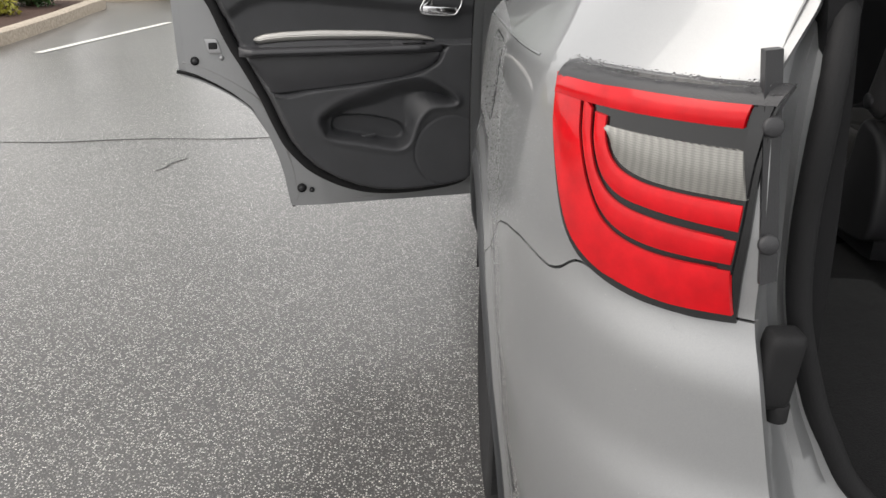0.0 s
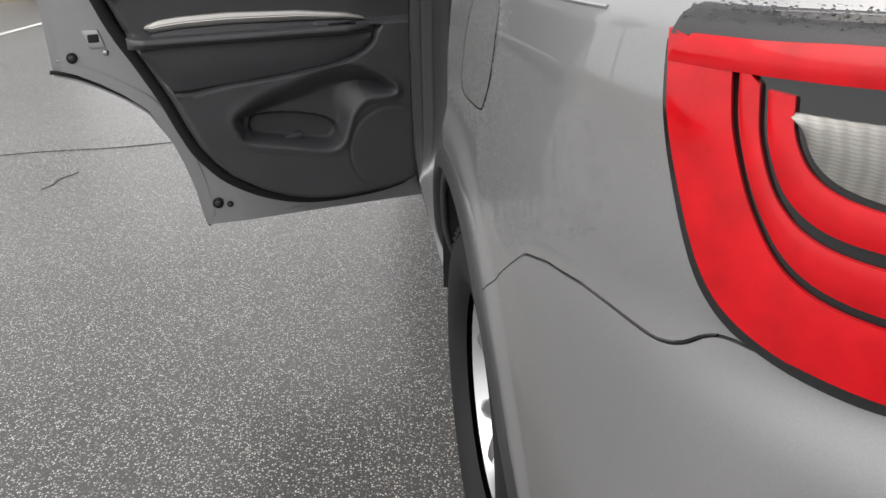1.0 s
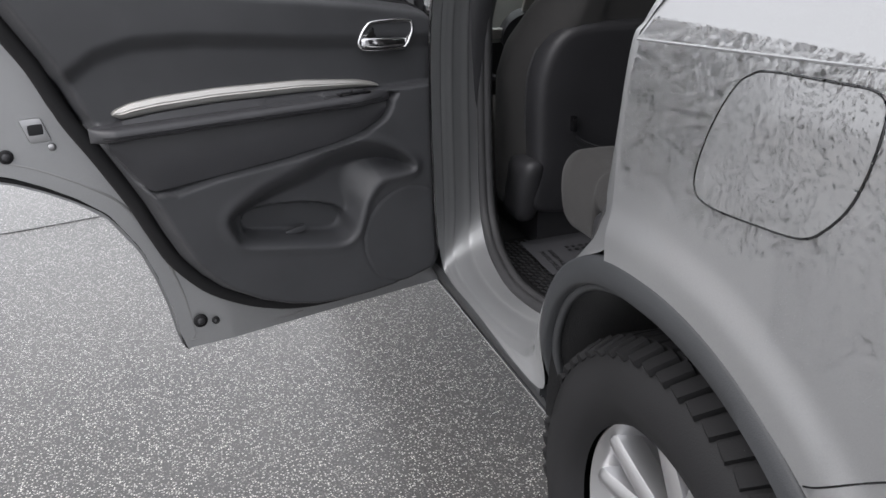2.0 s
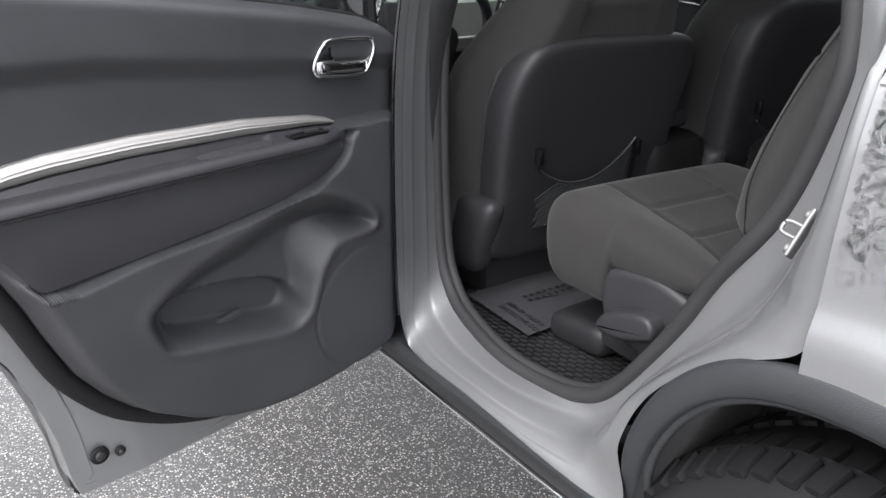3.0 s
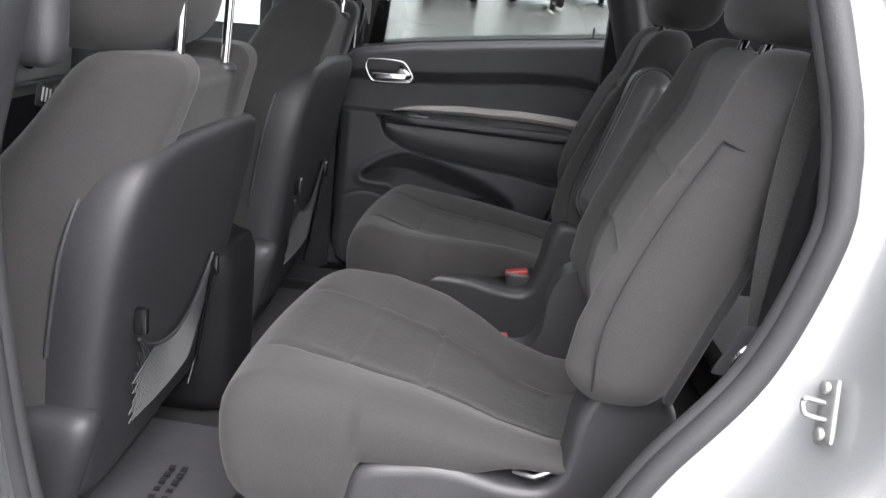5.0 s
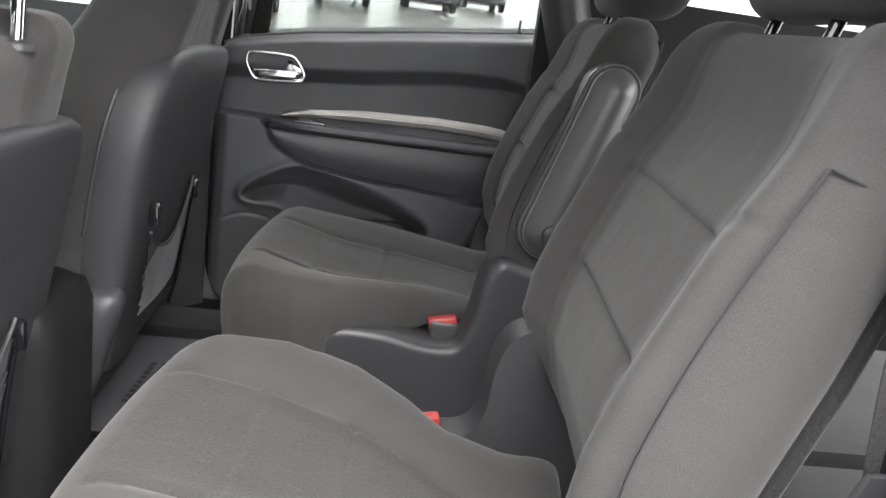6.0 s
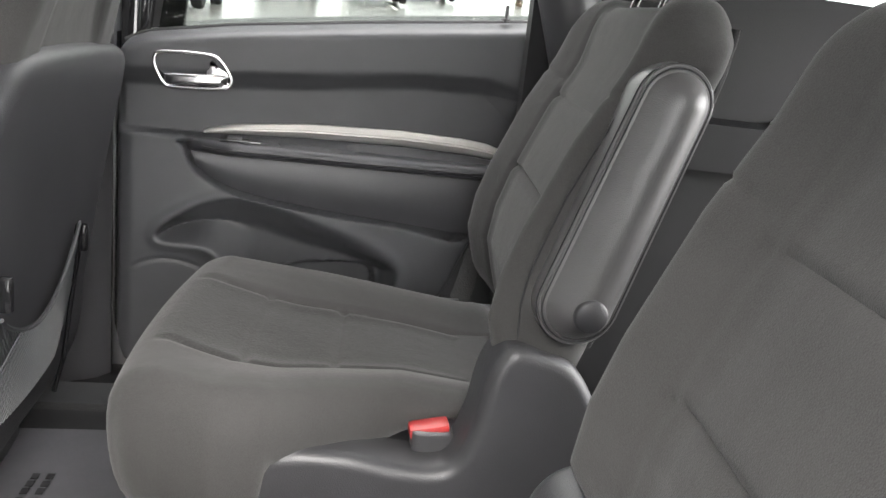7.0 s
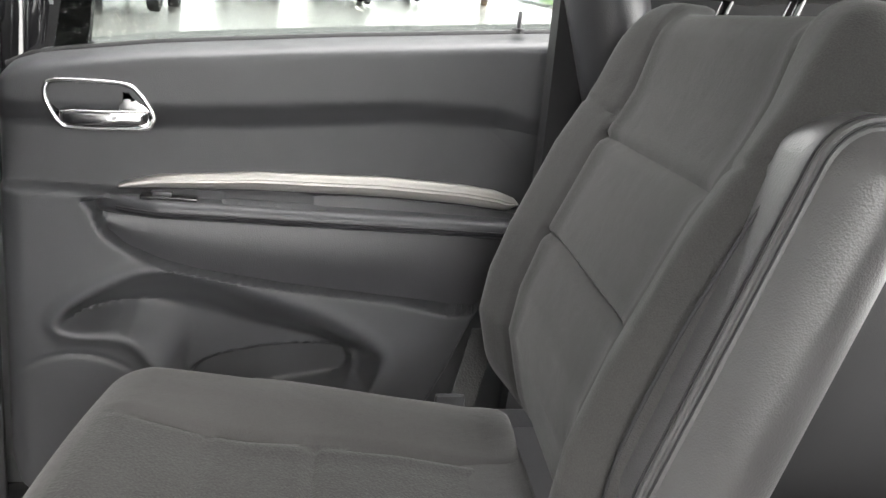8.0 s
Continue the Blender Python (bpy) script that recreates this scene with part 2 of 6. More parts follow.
def tube(path, r, n=10, closed=False, flat=1.0, up=None):
    """A round or flattened bar swept along a path; r may be a list."""
    path = [Vector(p) for p in path]
    m = len(path)
    vs, fs = [], []
    ref = Vector(up) if up else Vector((0.31, 0.17, 0.93))
    for i, p in enumerate(path):
        a = path[(i - 1) % m] if closed or i else p
        b = path[(i + 1) % m] if closed or i < m - 1 else p
        d = (b - a).normalized()
        s = d.cross(ref).normalized()
        t = s.cross(d)
        rad = r[i] if isinstance(r, (list, tuple)) else r
        for k in range(n):
            w = 2 * math.pi * k / n
            vs.append(p + s * (math.cos(w) * rad) + t * (math.sin(w) * rad * flat))
    for i in range(m if closed else m - 1):
        for k in range(n):
            fs.append((i * n + k, i * n + (k + 1) % n, (i + 1) % m * n + (k + 1) % n, (i + 1) % m * n + k))
    if not closed:
        fs += [tuple(range(n)), tuple((m - 1) * n + k for k in reversed(range(n)))]
    return vs, fs


def sweep(path, profile, up=(0, 0, 1), closed=False):
    """An open or closed profile of (side, up) pairs carried along a path."""
    path = [Vector(p) for p in path]
    m, n = len(path), len(profile)
    vs, fs = [], []
    for i, p in enumerate(path):
        a = path[(i - 1) % m] if closed or i else p
        b = path[(i + 1) % m] if closed or i < m - 1 else p
        d = (b - a).normalized()
        s = d.cross(Vector(up)).normalized()
        t = s.cross(d)
        vs += [p + s * x + t * y for x, y in profile]
    for i in range(m if closed else m - 1):
        for k in range(n):
            fs.append((i * n + k, i * n + (k + 1) % n, (i + 1) % m * n + (k + 1) % n, (i + 1) % m * n + k))
    if not closed:
        fs += [tuple(range(n)), tuple((m - 1) * n + k for k in reversed(range(n)))]
    return vs, fs


def rbox(size, r, n=(8, 8, 8), bend=None, at=(0, 0, 0)):
    """A box with rounded edges, cut fine enough to be bent: bend maps a point to a point."""
    half = Vector(size) / 2
    vs, fs, seen = [], [], {}

    def vert(i, j, k):
        key = (i, j, k)
        if key not in seen:
            q = Vector([(2 * a / b - 1) for a, b in zip(key, n)])
            p = Vector([c * h for c, h in zip(q, half)])
            core = Vector([max(-h + r, min(h - r, c)) for c, h in zip(p, half)])
            d = p - core
            if d.length > 1e-9:
                p = core + d.normalized() * r
            p = p + Vector(at)
            seen[key] = len(vs)
            vs.append(Vector(bend(p)) if bend else p)
        return seen[key]

    for ax in range(3):
        u, v = [a for a in range(3) if a != ax]
        for side in (0, n[ax]):
            for a in range(n[u]):
                for b in range(n[v]):
                    q = []
                    for da, db in ((0, 0), (1, 0), (1, 1), (0, 1)):
                        key = [0, 0, 0]
                        key[ax], key[u], key[v] = side, a + da, b + db
                        q.append(vert(*key))
                    fs.append(tuple(q))
    return vs, fs


def disc(r, h, n=24, bevel=0.002):
    """A short bevelled cylinder, axis z, from 0 to h."""
    prof = [(0.0001, 0), (r, 0), (r, h - bevel), (r - bevel, h), (0.0001, h)]
    return grid(lambda u, v: Vector((prof[round(v * 4)][0] * math.cos(2 * math.pi * u), prof[round(v * 4)][0] * math.sin(2 * math.pi * u), prof[round(v * 4)][1])), n, 5, True)


def turned(prof, n=48):
    """A body of revolution about z from (radius, height) pairs."""
    k = len(prof) - 1
    return grid(lambda u, v: Vector((prof[round(v * k)][0] * math.cos(2 * math.pi * u), prof[round(v * k)][0] * math.sin(2 * math.pi * u), prof[round(v * k)][1])), n, k + 1, True)


def step(a, b, x):
    t = max(0.0, min(1.0, (x - a) / (b - a))) if a != b else float(x > a)
    return t * t * (3 - 2 * t)


def lerp(x, table):
    return float(np.interp(x, [a for a, b in table], [b for a, b in table]))


def sdf(x, y, poly):
    """Signed distance to a closed polygon, negative inside."""
    best, inside = 1e9, False
    for (x0, y0), (x1, y1) in zip(poly, poly[1:] + poly[:1]):
        dx, dy = x1 - x0, y1 - y0
        t = max(0, min(1, ((x - x0) * dx + (y - y0) * dy) / (dx * dx + dy * dy + 1e-12)))
        best = min(best, (x - x0 - t * dx) ** 2 + (y - y0 - t * dy) ** 2)
        if (y0 > y) != (y1 > y) and x < (x1 - x0) * (y - y0) / (y1 - y0) + x0:
            inside = not inside
    return -math.sqrt(best) if inside else math.sqrt(best)

# ---- the ground ----
CX, YC = 0.987, 1.55          # the car's middle line, and where its tail begins to round in
AXLE = (1.735, 0.366)         # rear axle: y and height
GX = [-1500, -60, 5, 70, 200, 1500]
ground = part("ground", grid(lambda u, v: Vector((GX[round(u * 5)], -1500 + 3000 * v, 0.055 * max(0.0, min(GX[round(u * 5)], 70.0) - 5.0))), 6, 2), ASPHALT)
tagged(ground, "wet coarse grey asphalt of a car park", "ground", kind="structure")

# ---- the car: painted shell ----
car = thing("car", (CX, 3.0, 0), "silver sport utility car with its rear door and tailgate open", "car")
SIDE_X = [(.30, .14), (.45, .125), (.6, .107), (.75, .096), (.9, .093), (1.03, .096), (1.12, .104), (1.170, .114), (1.177, .118), (1.20, .137), (1.26, .185), (1.32, .215), (1.7, .36)]
TAIL_Y = [(.30, .66), (.45, .62), (.62, .595), (.72, .60), (.79, .622), (.84, .65), (.90, .662), (.955, .67), (.98, .685), (1.005, .70), (1.1, .70), (1.25, .715), (1.35, .76), (1.7, .91)]
ROUND = 2.25                  # squareness of the tail's corners in plan


def mirror_x(q):
    return Vector((2 * CX - q.x, q.y, q.z))


def soft_table(z, table, w=0.016):
    return (lerp(z - w, table) + 2 * lerp(z, table) + lerp(z + w, table)) / 4


def side_x(y, z):
    """The flank's x; its shoulder crease climbs towards the tail."""
    lift = 0.05 * max(0.0, 1.838 - max(1.0, y)) * max(0.0, min(1.0, (z - 0.9) / 0.25))
    return soft_table(z - lift, SIDE_X, 0.006)


def shell(p, z):
    """The car's near side: p >= 0 runs forward along the side from YC, p from 0 to -1 round the tail to the middle line."""
    if p >= 0:
        return Vector((side_x(YC + p, z), YC + p, z))
    th = min(1.0, abs(p) ** ROUND) * math.pi / 2
    y = YC - (YC - soft_table(z, TAIL_Y)) * math.sin(th) ** (1 / ROUND)
    return Vector((CX - (CX - side_x(y, z)) * max(0.0, math.cos(th)) ** (1 / ROUND), y, z))


def p_at(x, z=1.05):
    xs = side_x(1.0, z)
    return -(2 / math.pi * math.acos(min(1.0, (CX - x) / (CX - xs)) ** ROUND)) ** (1 / ROUND)


def shell_normal(p, z):
    e = 1e-3
    a = shell(p + e, z) - shell(p - e, z)
    b = shell(p, z + e) - shell(p, z - e)
    n = a.cross(b).normalized()
    out = shell(p, z) - Vector((CX, 1.75, z))
    return n if n.dot(out) > 0 else -n


ARCH_Y, ARCH_Z = 1.73, 0.40
LIP = (0.32, 2.6, 0.445, 2.0, 0.437)       # half length and squareness ahead, the same behind, height
FLARE = (0.357, 2.6, 0.47, 2.0, 0.48)
SEAM = [(0, 1.005), (.88, 1.016), (.905, .995), (.933, .985), (1.0, .984), (1.05, .980), (1.141, .962), (1.22, .937), (1.28, .898), (1.355, .848), (1.44, .78)]
HATCH_X = [(.70, .352), (.844, .334), (.948, .317), (1.02, .311), (1.24, .302)]


def hatch_p(z):
    """Where the tailgate's shut line crosses the shell."""
    k = min(z, 1.24)
    xs = side_x(1.0, k)
    return -(2 / math.pi * math.acos(min(1.0, (CX - lerp(k, HATCH_X)) / (CX - xs)) ** ROUND)) ** (1 / ROUND)


HATCH = hatch_p(1.05)
FRONT = 1.838 - YC


def arch(deg, kind):
    """A point (y, z) of the wheel arch, which is squarer ahead of the wheel than behind it."""
    c, s = math.cos(radians(deg)), math.sin(radians(deg))
    half, n = kind[:2] if c >= 0 else kind[2:4]
    y = ARCH_Y + half * math.copysign(abs(c) ** (2 / n), c)
    return y, (ARCH_Z + kind[4] * s ** (2 / n) if s >= 0 else ARCH_Z + 0.35 * s)


def arch_z(y, kind=FLARE):
    d = y - ARCH_Y
    half, n = kind[:2] if d >= 0 else kind[2:4]
    return ARCH_Z + kind[4] * max(0, 1 - (abs(d) / half) ** n) ** (1 / n) if abs(d) < half else 0.0


def p_of_y(y):
    if y >= YC:
        return y - YC
    s = min(1.0, (YC - y) / (YC - soft_table(0.9, TAIL_Y)))
    return -(2 / math.pi * math.asin(s ** ROUND)) ** (1 / ROUND)


def flare(y, z):
    """The body swells a little round the wheel arch."""
    d = y - ARCH_Y
    half, n = FLARE[:2] if d >= 0 else FLARE[2:4]
    r = ((abs(d) / half) ** n + (max(0.0, z - ARCH_Z) / FLARE[4]) ** n) ** (1 / n)
    return 0.009 * step(1.17, 1.06, r)


def quarter(u, v):
    p = FRONT + (HATCH - FRONT) * u
    y = shell(p, 0.9).y
    lo = soft_table(y, SEAM, 0.012) if y < 1.435 else arch_z(y) - 0.008
    z = lo + (1.32 - lo) * v
    q = shell(FRONT + (hatch_p(z) - FRONT) * u, z)
    return q - Vector((flare(q.y, z), 0, 0))


def bumper(u, v):
    p0 = p_of_y(1.44)
    p1 = p0 + (HATCH - p0) * u
    hi = soft_table(shell(p1, 0.9).y, SEAM, 0.012) - 0.003
    zf = 0.30 + 0.475 * v
    pf = p_of_y(ARCH_Y - 0.462 * math.sqrt(max(0, 1 - (max(0, zf - ARCH_Z) / 0.48) ** 2)))
    z = 0.30 + (hi - 0.30) * v
    q = shell(pf + (hatch_p(z) - pf) * u, z)
    return q - Vector((flare(q.y, z), 0, 0))


def inward(fn, d=0.012):
    def dep(a, b):
        q = fn(a, b)
        return (Vector((CX, 1.6, q.z)) - q).normalized() * d
    return dep


quarter_panel = part("quarter_panel", slab(quarter, 150, 60, inward(quarter)), PAINT, car, "silver rear wing wet with fine rain drops")
bumper_cover = part("bumper_cover", slab(bumper, 110, 60, inward(bumper)), PAINT, car, "painted silver bumper with a curved seam")
part("lower_bumper", slab(lambda u, v: (lambda q: q if u < 0.5 else mirror_x(q))(shell(hatch_p(0.30 + 0.40 * v) - (1 + hatch_p(0.30 + 0.40 * v)) * (u * 2 if u < 0.5 else 2 - 2 * u), 0.30 + 0.40 * v)), 61, 16, (0, 0.012, 0)), PAINT, car)
# far side of the shell, closing the car
part("far_quarter_panel", slab(lambda u, v: mirror_x(shell(FRONT + (HATCH - FRONT) * u, 0.9 + 0.42 * v)), 60, 14, (-0.01, 0, 0)), PAINT, car)
part("far_bumper", slab(lambda u, v: mirror_x(shell(p_of_y(1.30) + (HATCH - p_of_y(1.30)) * u, 0.30 + 0.60 * v)), 60, 14, (-0.01, 0, 0)), PAINT, car)

seam_line = [shell(p, soft_table(shell(p, 0.9).y, SEAM, 0.012) - 0.0015) for p in np.linspace(p_of_y(1.44), p_at(0.16), 110)]
part("seam", tube([q + Vector((0.0004 - flare(q.y, q.z), 0.0, 0)) for q in seam_line], 0.0013, 6), GLOSS_BLACK, bumper_cover, "dark panel gap")


def pillar_skin(u, v):
    z = 1.318 + 0.34 * v
    a, b = p_of_y(1.08), HATCH
    return shell(a + (b - a) * u, z)


part("rear_pillar_skin", slab(pillar_skin, 24, 12, inward(pillar_skin)), PAINT, car)
part("rear_pillar_skin", ([mirror_x(q) for q in grid(pillar_skin, 24, 12)[0]], grid(pillar_skin, 24, 12)[1]), PAINT, car)

# fuel filler flap: a rounded plate with a dark gap round it
FLAP = [(1.583, 1.171), (1.499, 1.174), (1.449, 1.174), (1.431, 1.160), (1.431, 1.121), (1.443, 1.077), (1.465, 1.046), (1.493, 1.027), (1.555, 1.019), (1.640, 1.015), (1.667, 1.033), (1.658, 1.090), (1.630, 1.147), (1.610, 1.164)]
flap_loop = smooth_path([Vector((y, z, 0)) for y, z in FLAP], 8, True)
mid = Vector((1.54, 1.10, 0))


def on_side(y, z, off):
    q = shell(p_of_y(y), z)
    return q + shell_normal(p_of_y(y), z) * off


def flap_fill(scale, off, rings=8):
    n = len(flap_loop)
    return grid(lambda u, v: on_side(*(mid + (flap_loop[round(u * n) % n] - mid) * scale * max(v, 0.001)).xy, off), n, rings, True)


flap = part("fuel_flap", flap_fill(0.985, 0.0012), PAINT, car, "square fuel filler flap with rounded corners")
part("flap_gap", tube([on_side(q.x, q.y, 0.0003) for q in flap_loop], 0.0016, 6, True), GLOSS_BLACK, flap, "dark gap")
# shoulder crease line
part("crease", tube([on_side(y, 1.173 + 0.05 * (1.838 - y), 0.0) for y in np.linspace(1.07, 1.836, 40)], 0.0022, 6), PAINT, car)

# wheel arch: moulding, liner
def arch_mould(u, v):
    deg = 3 + 189 * u
    (y0, z0), (y1, z1) = arch(deg, FLARE), arch(deg, LIP)
    w, dx = [(0, 0.004), (0.02, -0.007), (0.15, -0.012), (0.5, -0.016), (0.85, -0.018), (0.97, -0.014), (1.02, 0.0), (1.03, 0.02), (1.02, 0.06)][round(v * 8)]
    z = z0 + (z1 - z0) * w
    y = y0 + (y1 - y0) * w
    return Vector((soft_table(max(0.33, z), SIDE_X) + dx + 0.035 * step(0.66, 0.42, z) * step(1.9, 2.0, y), y, z))


part("arch_moulding", grid(arch_mould, 110, 9), MOULDING, car, "grey plastic wheel arch moulding")
part("arch_lip", tube([arch_mould(i / 80, 0.75) + Vector((0.004, 0, -0.002)) for i in range(81)], 0.008, 8), CLADDING, car, "dark arch lip")


def liner(u, v):
    y, z = arch(5 + 187 * u, LIP)
    k = 1.0 - 0.02 * math.sin(9 * v)
    return Vector((0.105 + 0.33 * v, ARCH_Y + (y - ARCH_Y) * k, ARCH_Z + (z - ARCH_Z) * k))


part("wheel_liner", join(grid(liner, 48, 14), grid(lambda u, v: Vector((0.43, ARCH_Y, ARCH_Z)).lerp(liner(u, 1) , v), 48, 3)), CARPET, car, "black felt wheel arch liner")

# door opening: painted jamb, seal and inner trim, as loops from the rear top, down, along the sill and up the middle pillar
OUTER = [(.30, 2.10, 1.66), (.24, 1.90, 1.45), (.20, 1.83, 1.30), (.135, 1.838, 1.20), (.116, 1.838, 1.165), (.098, 1.838, 1.02), (.094, 1.838, .90), (.094, 1.90, .85),
         (.096, 1.967, .805), (.10, 2.04, .72), (.105, 2.08, .62), (.11, 2.09, .50), (.115, 2.45, .498), (.115, 2.60, .5), (.112, 2.655, .53), (.105, 2.668, .65), (.105, 2.675, .95),
         (.115, 2.672, 1.15), (.15, 2.66, 1.35), (.25, 2.64, 1.62)]
MIDDLE = [(.32, 2.12, 1.65), (.25, 1.96, 1.44), (.21, 1.88, 1.30), (.148, 1.86, 1.20), (.125, 1.858, 1.165), (.116, 1.872, 1.02), (.118, 1.908, .90), (.12, 1.957, .835),
          (.115, 2.03, .76), (.12, 2.09, .68), (.125, 2.13, .595), (.135, 2.2, .53), (.135, 2.45, .513), (.14, 2.60, .52), (.155, 2.68, .555), (.172, 2.708, .66), (.178, 2.722, .95),
          (.188, 2.719, 1.15), (.22, 2.703, 1.35), (.31, 2.68, 1.61)]
INNER = [(.36, 2.15, 1.62), (.275, 2.01, 1.43), (.237, 1.952, 1.29), (.226, 1.928, 1.19), (.22, 1.930, 1.12), (.22, 1.966, .99), (.22, 2.04, .87), (.22, 2.08, .79),
         (.22, 2.12, .72), (.22, 2.18, .63), (.22, 2.235, .575), (.22, 2.32, .542), (.22, 2.46, .53), (.235, 2.60, .547), (.25, 2.69, .585), (.258, 2.742, .68), (.268, 2.778, .95),
         (.273, 2.778, 1.15), (.293, 2.762, 1.35), (.355, 2.73, 1.60)]
outer_path, middle_path, inner_path = smooth_path(OUTER, 8), smooth_path(MIDDLE, 8), smooth_path(INNER, 8)
NP = len(outer_path)


def jamb(u, v):
    i = round(u * (NP - 1))
    a, c, b = outer_path[i], middle_path[i], inner_path[i]
    k = 2 * c - (a + b) / 2
    q = a * (1 - v) ** 2 + k * (2 * v * (1 - v)) + b * v ** 2
    w = step(0.62, 0.55, u) * step(0.05, 0.2, u)
    if w > 0:
        # behind the opening the jamb runs nearly flat to the striker before it turns forward to the seal
        d = Vector((c.x + 0.75 * (b.x - c.x), *(c.yz + 0.34 * (b.yz - c.yz))))
        q = q.lerp(smooth_path([a, c, d, b], 16)[round(v * 48)], w)
        q.y -= 0.009 * w * max(0.0, 1 - abs(q.x - 0.112) / 0.022 - abs(q.z - 0.93) / 0.028)
    q.x += (1 - 0.8 * w) * (0.006 * math.exp(-((v - 0.72) / 0.05) ** 2) - 0.004 * math.exp(-((v - 0.26) / 0.03) ** 2) + 0.004 * math.exp(-((v - 0.42) / 0.05) ** 2))
    return q


part("door_jamb", grid(jamb, NP, 49), PAINT, car, "painted silver door opening")
part("pillar_gap", tube([q + Vector((-0.001, 0.004, 0)) for q in outer_path[15 * 8 - 4:]], 0.0035, 6), GLOSS_BLACK, car, "dark panel gap")
part("door_seal", tube(inner_path, 0.0135, 12), SEAL, car, "black rubber door seal")
part("seal_lip", tube([q + Vector((0.016, 0, 0)) + (Vector((q.x, 2.33, 0.95)) - q).normalized() * 0.006 for q in inner_path], 0.0115, 10), SEAL, car)
tunnel = [q + (Vector((q.x, 2.33, 0.95)) - q).normalized() * 0.012 for q in inner_path]
part("opening_trim", grid(lambda u, v: tunnel[round(u * (NP - 1))] + Vector((0.015 + 0.05 * v, 0, 0)) - (Vector((0, 2.33, 0.95)) - Vector((0, *tunnel[round(u * (NP - 1))].yz))).normalized() * 0.09 * v, NP, 5), DARK_PLASTIC, car, "black plastic inner trim")

# side sill: dark cladding with a bright strip
SILL_Y = np.linspace(2.10, 4.2, 22)
part("sill_cladding", sweep([(0.12, y, 0.47) for y in SILL_Y], [(0.06, 0.03), (0.0, 0.027), (-0.004, 0.012), (-0.002, 0.004), (0.006, 0.0), (0.012, -0.018), (0.034, -0.062), (0.05, -0.07), (0.055, -0.088), (0.08, -0.10), (0.10, 0.0)], (0, 0, 1)), CLADDING, car, "dark plastic sill with rain drops")
part("sill_edge", tube([(0.121, y, 0.474) for y in SILL_Y], 0.0022, 6), STEEL, car, "thin bright line on the sill")
part("sill_strip", tube([(0.158, y, 0.397) for y in SILL_Y], 0.0065, 10), CHROME, car, "bright chrome sill strip")

# striker on the jamb, facing forward and out
st_n = Vector((-0.10, 0.97, 0.20)).normalized()
st_z = Vector((0.030, -0.012, 0.050))
st_z = (st_z - st_n * st_z.dot(st_n)).normalized()
st_m = Matrix.Translation(Vector((0.174, 1.912, 0.984))) @ Matrix((-st_n, st_z.cross(-st_n), st_z)).transposed().to_4x4()
striker = part("striker", put(rbox((0.006, 0.026, 0.062), 0.003, (4, 6, 8)), st_m), ZINC, car, "steel door striker with two bolts")
part("striker_loop", put(tube(smooth_path([(0.0, 0.002, 0.008), (-0.018, 0.003, 0.008), (-0.024, 0.003, 0.005), (-0.024, 0.001, -0.005), (-0.018, 0.0, -0.008), (0.0, -0.002, -0.008)], 5), 0.0029, 8), st_m), ZINC, striker)
for zz in (-0.022, 0.022):
    part("bolt", put(disc(0.0065, 0.005, 16), st_m @ Matrix.Translation((-0.004, 0, zz)) @ Matrix.Rotation(radians(-90), 4, "Y")), ZINC, striker)

# tail lamp on the rounded corner
lamp_p, lamp_q = [], []
acc, last = 0.0, None
for i in range(300):
    pp = -0.3 - 0.65 * i / 299
    pt = shell(pp, 1.1)
    if pt.y <= 1.06:
        if last is not None:
            acc += (pt - last).length
        last = pt
        lamp_p.append(pp)
        lamp_q.append(acc)


def lamp_at(q, z, off):
    pp = float(np.interp(q, lamp_q, lamp_p))
    return shell(pp, z) + shell_normal(pp, z) * off


def lamp_curve(*pts):
    return smooth_path([Vector((q + 0.008, z - 0.003, 0)) for q, z in pts], 8)


# the lens bands run down the outer corner and in towards the tailgate: outer edge, two gaps, clear lens
J_OUT = lamp_curve((.068, 1.212), (.097, 1.132), (.14, 1.058), (.19, 1.027), (.268, 1.015), (.345, 1.019))
J_A = lamp_curve((.134, 1.205), (.146, 1.165), (.168, 1.118), (.20, 1.083), (.25, 1.069), (.335, 1.071))
J_B = lamp_curve((.158, 1.188), (.168, 1.155), (.184, 1.127), (.21, 1.111), (.25, 1.106), (.335, 1.103))
J_C = lamp_curve((.181, 1.187), (.186, 1.168), (.200, 1.149), (.222, 1.139), (.26, 1.135), (.335, 1.136))
NJ = len(J_OUT)


def j_band(one, two, k0, k1, off=0.013):
    def fn(u, v):
        i = round(u * (NJ - 1))
        c = one[i].lerp(two[i], k0 + (k1 - k0) * v)
        return lamp_at(c.x, c.y, off + 0.0014 * math.sin(math.pi * v) ** 0.5)
    return slab(fn, NJ, 7, lambda a, b: Vector((0.004, 0.004, 0)))


def lamp_top(u):
    return Vector((0.088 + 0.26 * u, 1.222 + 0.013 * u, 0))


def housing(u, v):
    i = round(u * (NJ - 1))
    lo = J_OUT[i] + Vector((-0.006 * (1 - u) + 0.004 * u, -0.007, 0))
    c = lo.lerp(lamp_top(u), v)
    return lamp_at(c.x, c.y, 0.004 + 0.006 * math.sin(math.pi * u) ** 0.5)


